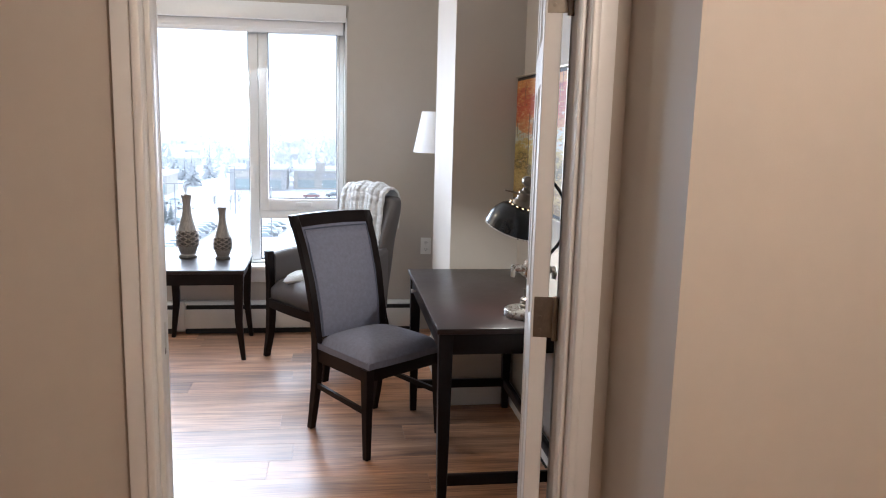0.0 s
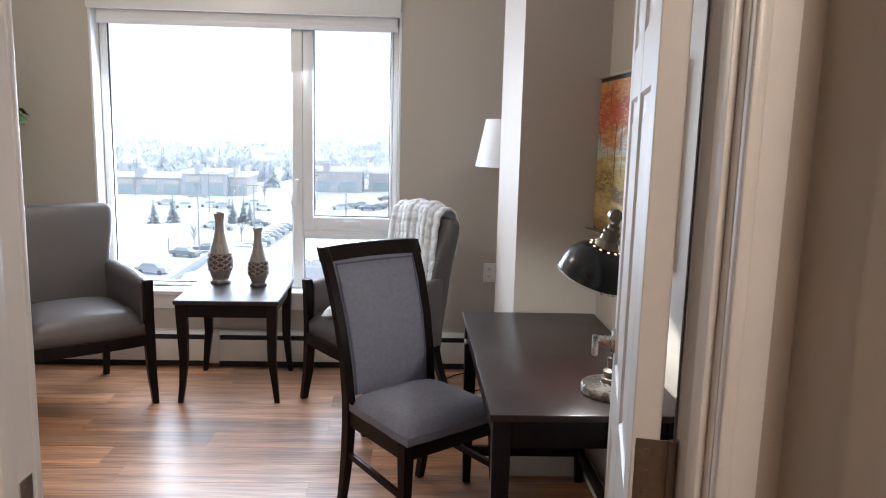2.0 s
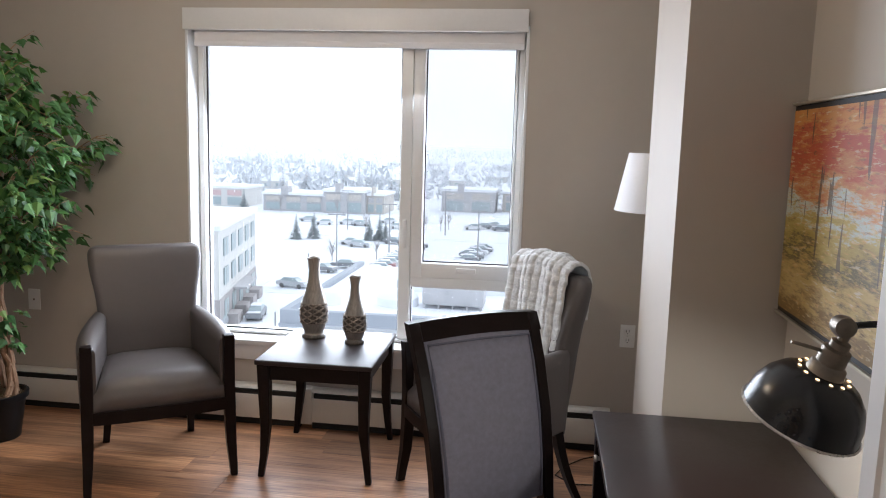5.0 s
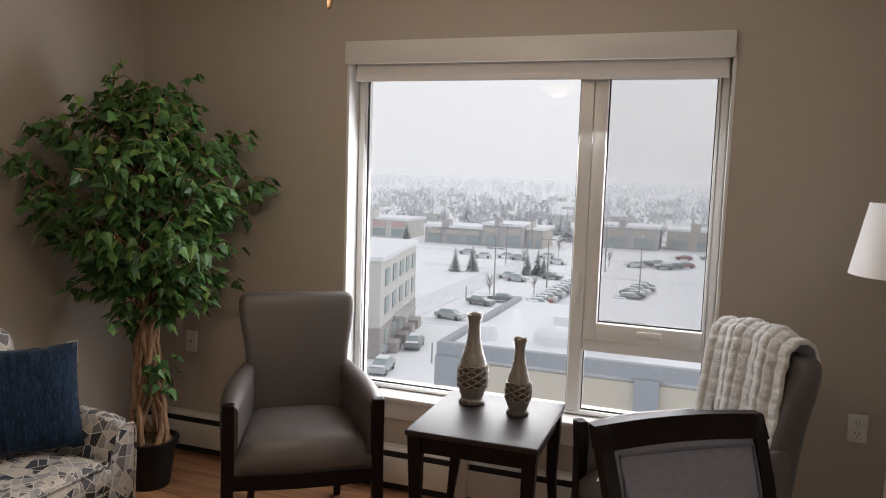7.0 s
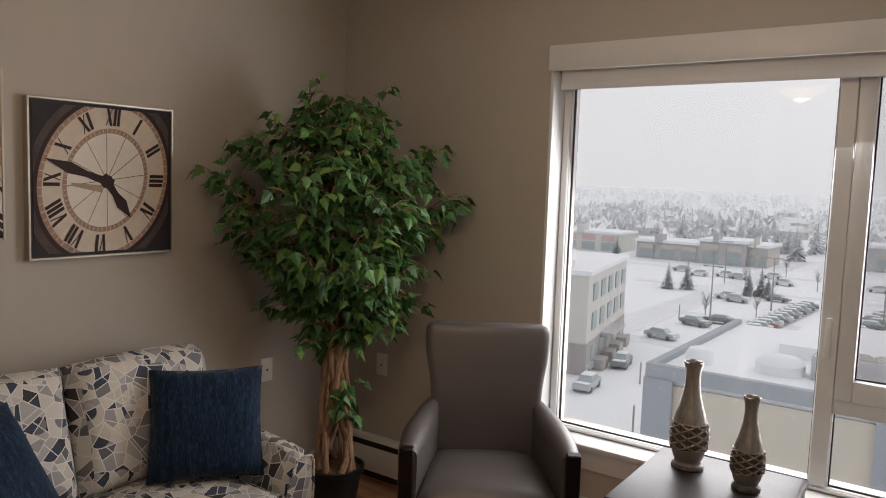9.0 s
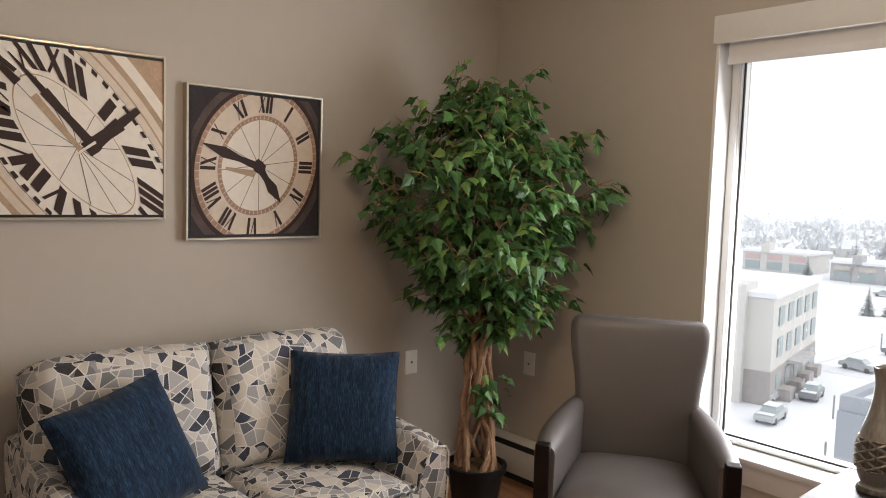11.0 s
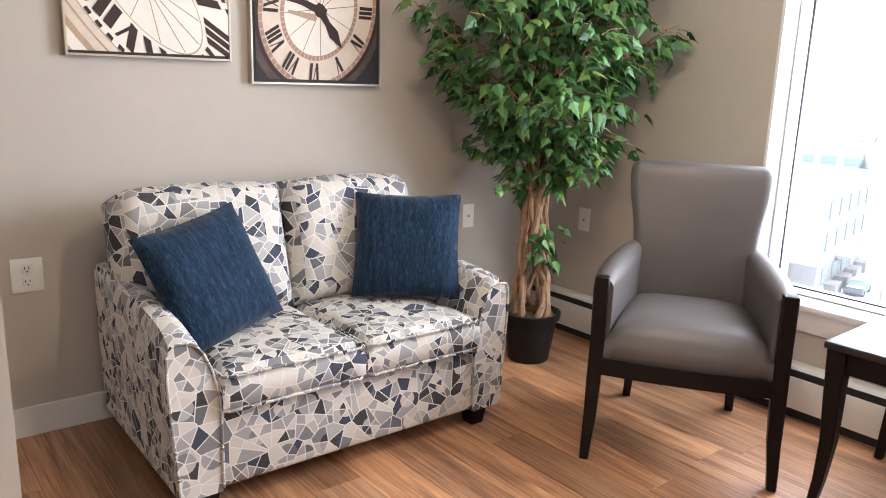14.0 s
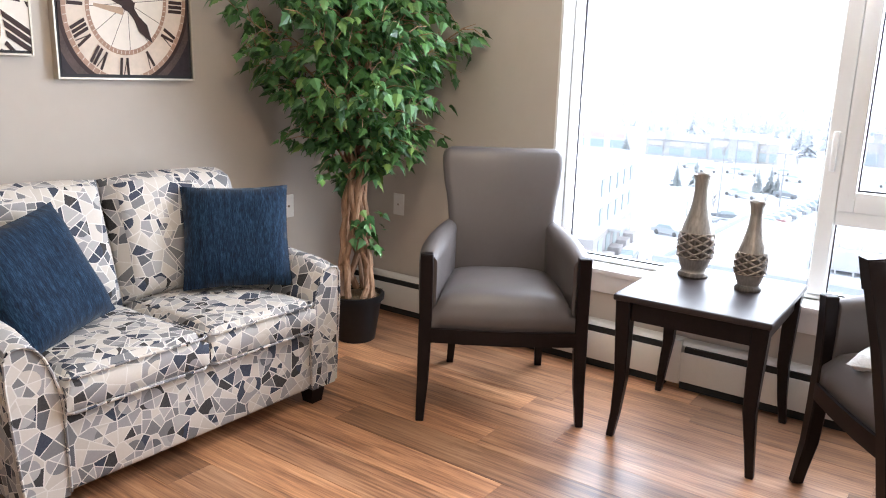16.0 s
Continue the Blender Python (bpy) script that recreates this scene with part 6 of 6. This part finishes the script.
def street_lamp(x, y):
    ob = empty("street_lamp", pose(x, y, GROUND), "dark car-park lamp post with a flat head", "street lamp", "car-park lamps")
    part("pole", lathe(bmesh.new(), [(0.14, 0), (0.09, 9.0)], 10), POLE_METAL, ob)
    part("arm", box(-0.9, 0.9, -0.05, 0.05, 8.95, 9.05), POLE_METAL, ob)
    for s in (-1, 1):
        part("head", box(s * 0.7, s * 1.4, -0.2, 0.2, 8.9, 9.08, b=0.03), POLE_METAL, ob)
    return ob


for x, y in ((-31.2, 115.5), (-27.5, 138), (-21, 168), (-10.4, 132), (-44, 170), (4, 150), (-24, 190)):
    street_lamp(x, y)


def spruce(x, y, h, mat=CONIFER):
    """Layered spruce: drooping boughs set in whorls round a stem."""
    ob = empty("spruce_tree", pose(x, y, GROUND), "snow-dusted spruce, paled for haze, standing in the snow", "tree", "spruces")
    part("trunk", lathe(bmesh.new(), [(0.14 * h / 6, 0), (0.02, h)], 8), BARK, ob)
    r = random.Random(int(x * 7 + y))
    bm = bmesh.new()
    for k in range(13):
        z = h * (0.10 + 0.86 * k / 12)
        R = (h - z) * 0.36 + 0.15
        for i in range(9):
            a = 2 * math.pi * (i + r.random()) / 9
            L = R * r.uniform(0.7, 1.1)
            c, s = math.cos(a), math.sin(a)
            w = L * 0.24
            q = [(0, 0, z + 0.15), (c * L * 0.6 - s * w, s * L * 0.6 + c * w, z - L * 0.18), (c * L, s * L, z - L * 0.42), (c * L * 0.6 + s * w, s * L * 0.6 - c * w, z - L * 0.18)]
            bm.faces.new([bm.verts.new(p) for p in q])
    part("crown", bm, mat, ob, "drooping snow-dusted boughs paled for haze", smooth=0)
    return ob


for x, y, h in ((-49.8, 150.8, 5.2), (-46.6, 152.7, 5.8), (-35.0, 153.5, 5.0), (-33.0, 154.6, 5.8), (-31.4, 152.8, 4.4), (-84, 206, 6)):
    spruce(x, y, h)
far_r = random.Random(31)
# far spruces take the haze-paled colour of the near woods
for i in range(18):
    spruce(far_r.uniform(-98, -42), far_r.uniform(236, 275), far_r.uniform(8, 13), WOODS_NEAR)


def bare_tree(x, y, h):
    ob = empty("bare_tree", pose(x, y, GROUND), "bare young winter tree in the snow", "tree", "bare trees")
    r = random.Random(int(x * 3 + y * 5))
    part("trunk", lathe(bmesh.new(), [(0.10, 0), (0.04, h * 0.6)], 7), BARK, ob)
    bm = bmesh.new()
    for i in range(34):
        z = h * r.uniform(0.25, 0.62)
        a = r.uniform(0, 6.28)
        L = h * r.uniform(0.2, 0.42)
        tube(bm, [(0, 0, z), (L * 0.3 * math.cos(a), L * 0.3 * math.sin(a), z + L * 0.55), (L * 0.55 * math.cos(a + 0.2), L * 0.55 * math.sin(a + 0.2), z + L)], [0.035, 0.02, 0.008], 4)
    part("crown", bm, BARK, ob, "thin bare branches")
    return ob


for x, y, h in ((-33.5, 121, 5), (-27.8, 129, 4), (-28.4, 142, 5.5), (-38, 163, 5.5), (-26, 172, 5), (-23, 175, 5), (-21.5, 178, 5), (-36, 192, 6), (-38.8, 66, 4.5), (-55, 200, 6), (-72, 203, 6)):
    bare_tree(x, y, h)

# low bollards and posts by the near lot
for x, y in ((-27.0, 77), (-25.2, 84), (-21.8, 62), (-36.6, 118)):
    b = empty("bollard", pose(x, y, GROUND), "thin dark marker post in the snow", "post", "marker posts")
    part("post", lathe(bmesh.new(), [(0.09, 0), (0.09, 2.2), (0.05, 2.3)], 10), POLE_METAL, b)


def woods(name, rows, mat, label, seed):
    """Far trees past counting, with snowy house roofs between them, as one piece."""
    r = random.Random(seed)
    bm = bmesh.new()
    for y0, y1, n, h0, h1, spread in rows:
        for i in range(n):
            y = r.uniform(y0, y1)
            x = r.uniform(-spread, spread * 0.6)
            h = r.uniform(h0, h1)
            spiky = r.random() < 0.4
            for k in range(26):
                if spiky:
                    u = r.random()
                    z, R = h * (0.06 + 0.9 * u), h * 0.24 * (1 - u) + 0.15
                    a = r.uniform(0, 6.283)
                    c, q = math.cos(a), math.sin(a)
                    w = R * 0.35 + 0.1
                    tri = ((x - q * w * 0.4, y + c * w * 0.4, z + h * 0.10), (x + c * R - q * w, y + q * R + c * w, z - R * 0.3), (x + c * R + q * w, y + q * R - c * w, z - R * 0.3))
                else:
                    a, u, v = r.uniform(0, 6.283), r.uniform(-1, 1), r.random() ** 0.5
                    R = h * 0.36 * math.sqrt(max(0.0, 1 - u * u)) * v
                    px, py, pz = x + R * math.cos(a), y + R * math.sin(a), h * (0.58 + 0.40 * u)
                    e = h * 0.13
                    tri = [(px + r.uniform(-e, e), py + r.uniform(-e, e), pz + r.uniform(-e, e) * 1.6) for _ in range(3)]
                bm.faces.new([bm.verts.new((t[0], t[1], GROUND + max(0.1, t[2]))) for t in tri])
    return tagged(part(name, bm, mat, smooth=0), label, "woods", "", "stuff")


# three distance bands, each paler than the last as painted haze
woods("near_woods", [(240, 300, 150, 6, 12, 190)], WOODS_NEAR, "snowy town trees behind the shops, slightly paled for haze", 21)
woods("middle_woods", [(300, 520, 420, 6, 11, 330)], WOODS, "snowy trees over the far streets, paled for haze", 22)
woods("horizon_woods", [(520, 1400, 1300, 6, 12, 900)], WOODS_FAR, "snowy horizon woods paled almost to sky colour for haze", 23)


def house(m, label):
    ob = empty("far_house", m, label, "house", "far houses")
    part("wall", box(-5, 5, -4, 4, 0, 3.2), PALE_WALL, ob)
    bm = bmesh.new()
    loft(bm, [[(-5.5, -4.6, 3.2), (-5.5, 4.6, 3.2), (-5.5, 0, 5.6)], [(5.5, -4.6, 3.2), (5.5, 4.6, 3.2), (5.5, 0, 5.6)]])
    part("roof", bm, SNOW, ob, "snow-covered pitched roof")
    for x in (-3, 1.5):
        part("window", box(x, x + 1.4, -4.1, -4.01, 1.0, 2.3), FAR_GLASS, ob)
    return ob


first = house(pose(-110, 300, GROUND, 0, 0, 8), "pale far house under a snowy roof")
r = random.Random(8)
for i in range(70):
    y = r.uniform(275, 620)
    copy_thing(first, pose(r.uniform(-0.62, 0.35) * y, y, GROUND, 0, 0, r.uniform(-30, 30)))


# ---- floor planks ----
def planks():
    rnd = random.Random(5)
    W, L, gap = 0.178, 1.22, 0.0006
    shared = {}
    def mesh(w, l):
        key = (round(w, 3), round(l, 3))
        if key not in shared:
            bm = box(0, l - gap, 0, w - gap, -0.006, 0.0, b=0.0006, seg=1)
            me = bpy.data.meshes.new("plank")
            bm.normal_update()
            bm.to_mesh(me)
            bm.free()
            me.materials.append(PLANK)
            shared[key] = me
        return shared[key]
    y = HALL_SOUTH
    while y < NORTH:
        w = min(W, NORTH - y)
        x = (WEST if y > SOUTH - W else HALL_WEST) - rnd.uniform(0, 0.9)
        x1 = EAST if y > RETURN_Y else HALL_EAST
        start = WEST if y > SOUTH - W else HALL_WEST
        while x < x1:
            a, b = max(x, start), min(x + L, x1)
            if b - a > 0.03:
                p = new("plank", mesh(w, b - a))
                p.parent = floor
                p.location = (a, y, 0)
            x += L
        y += W


planks()
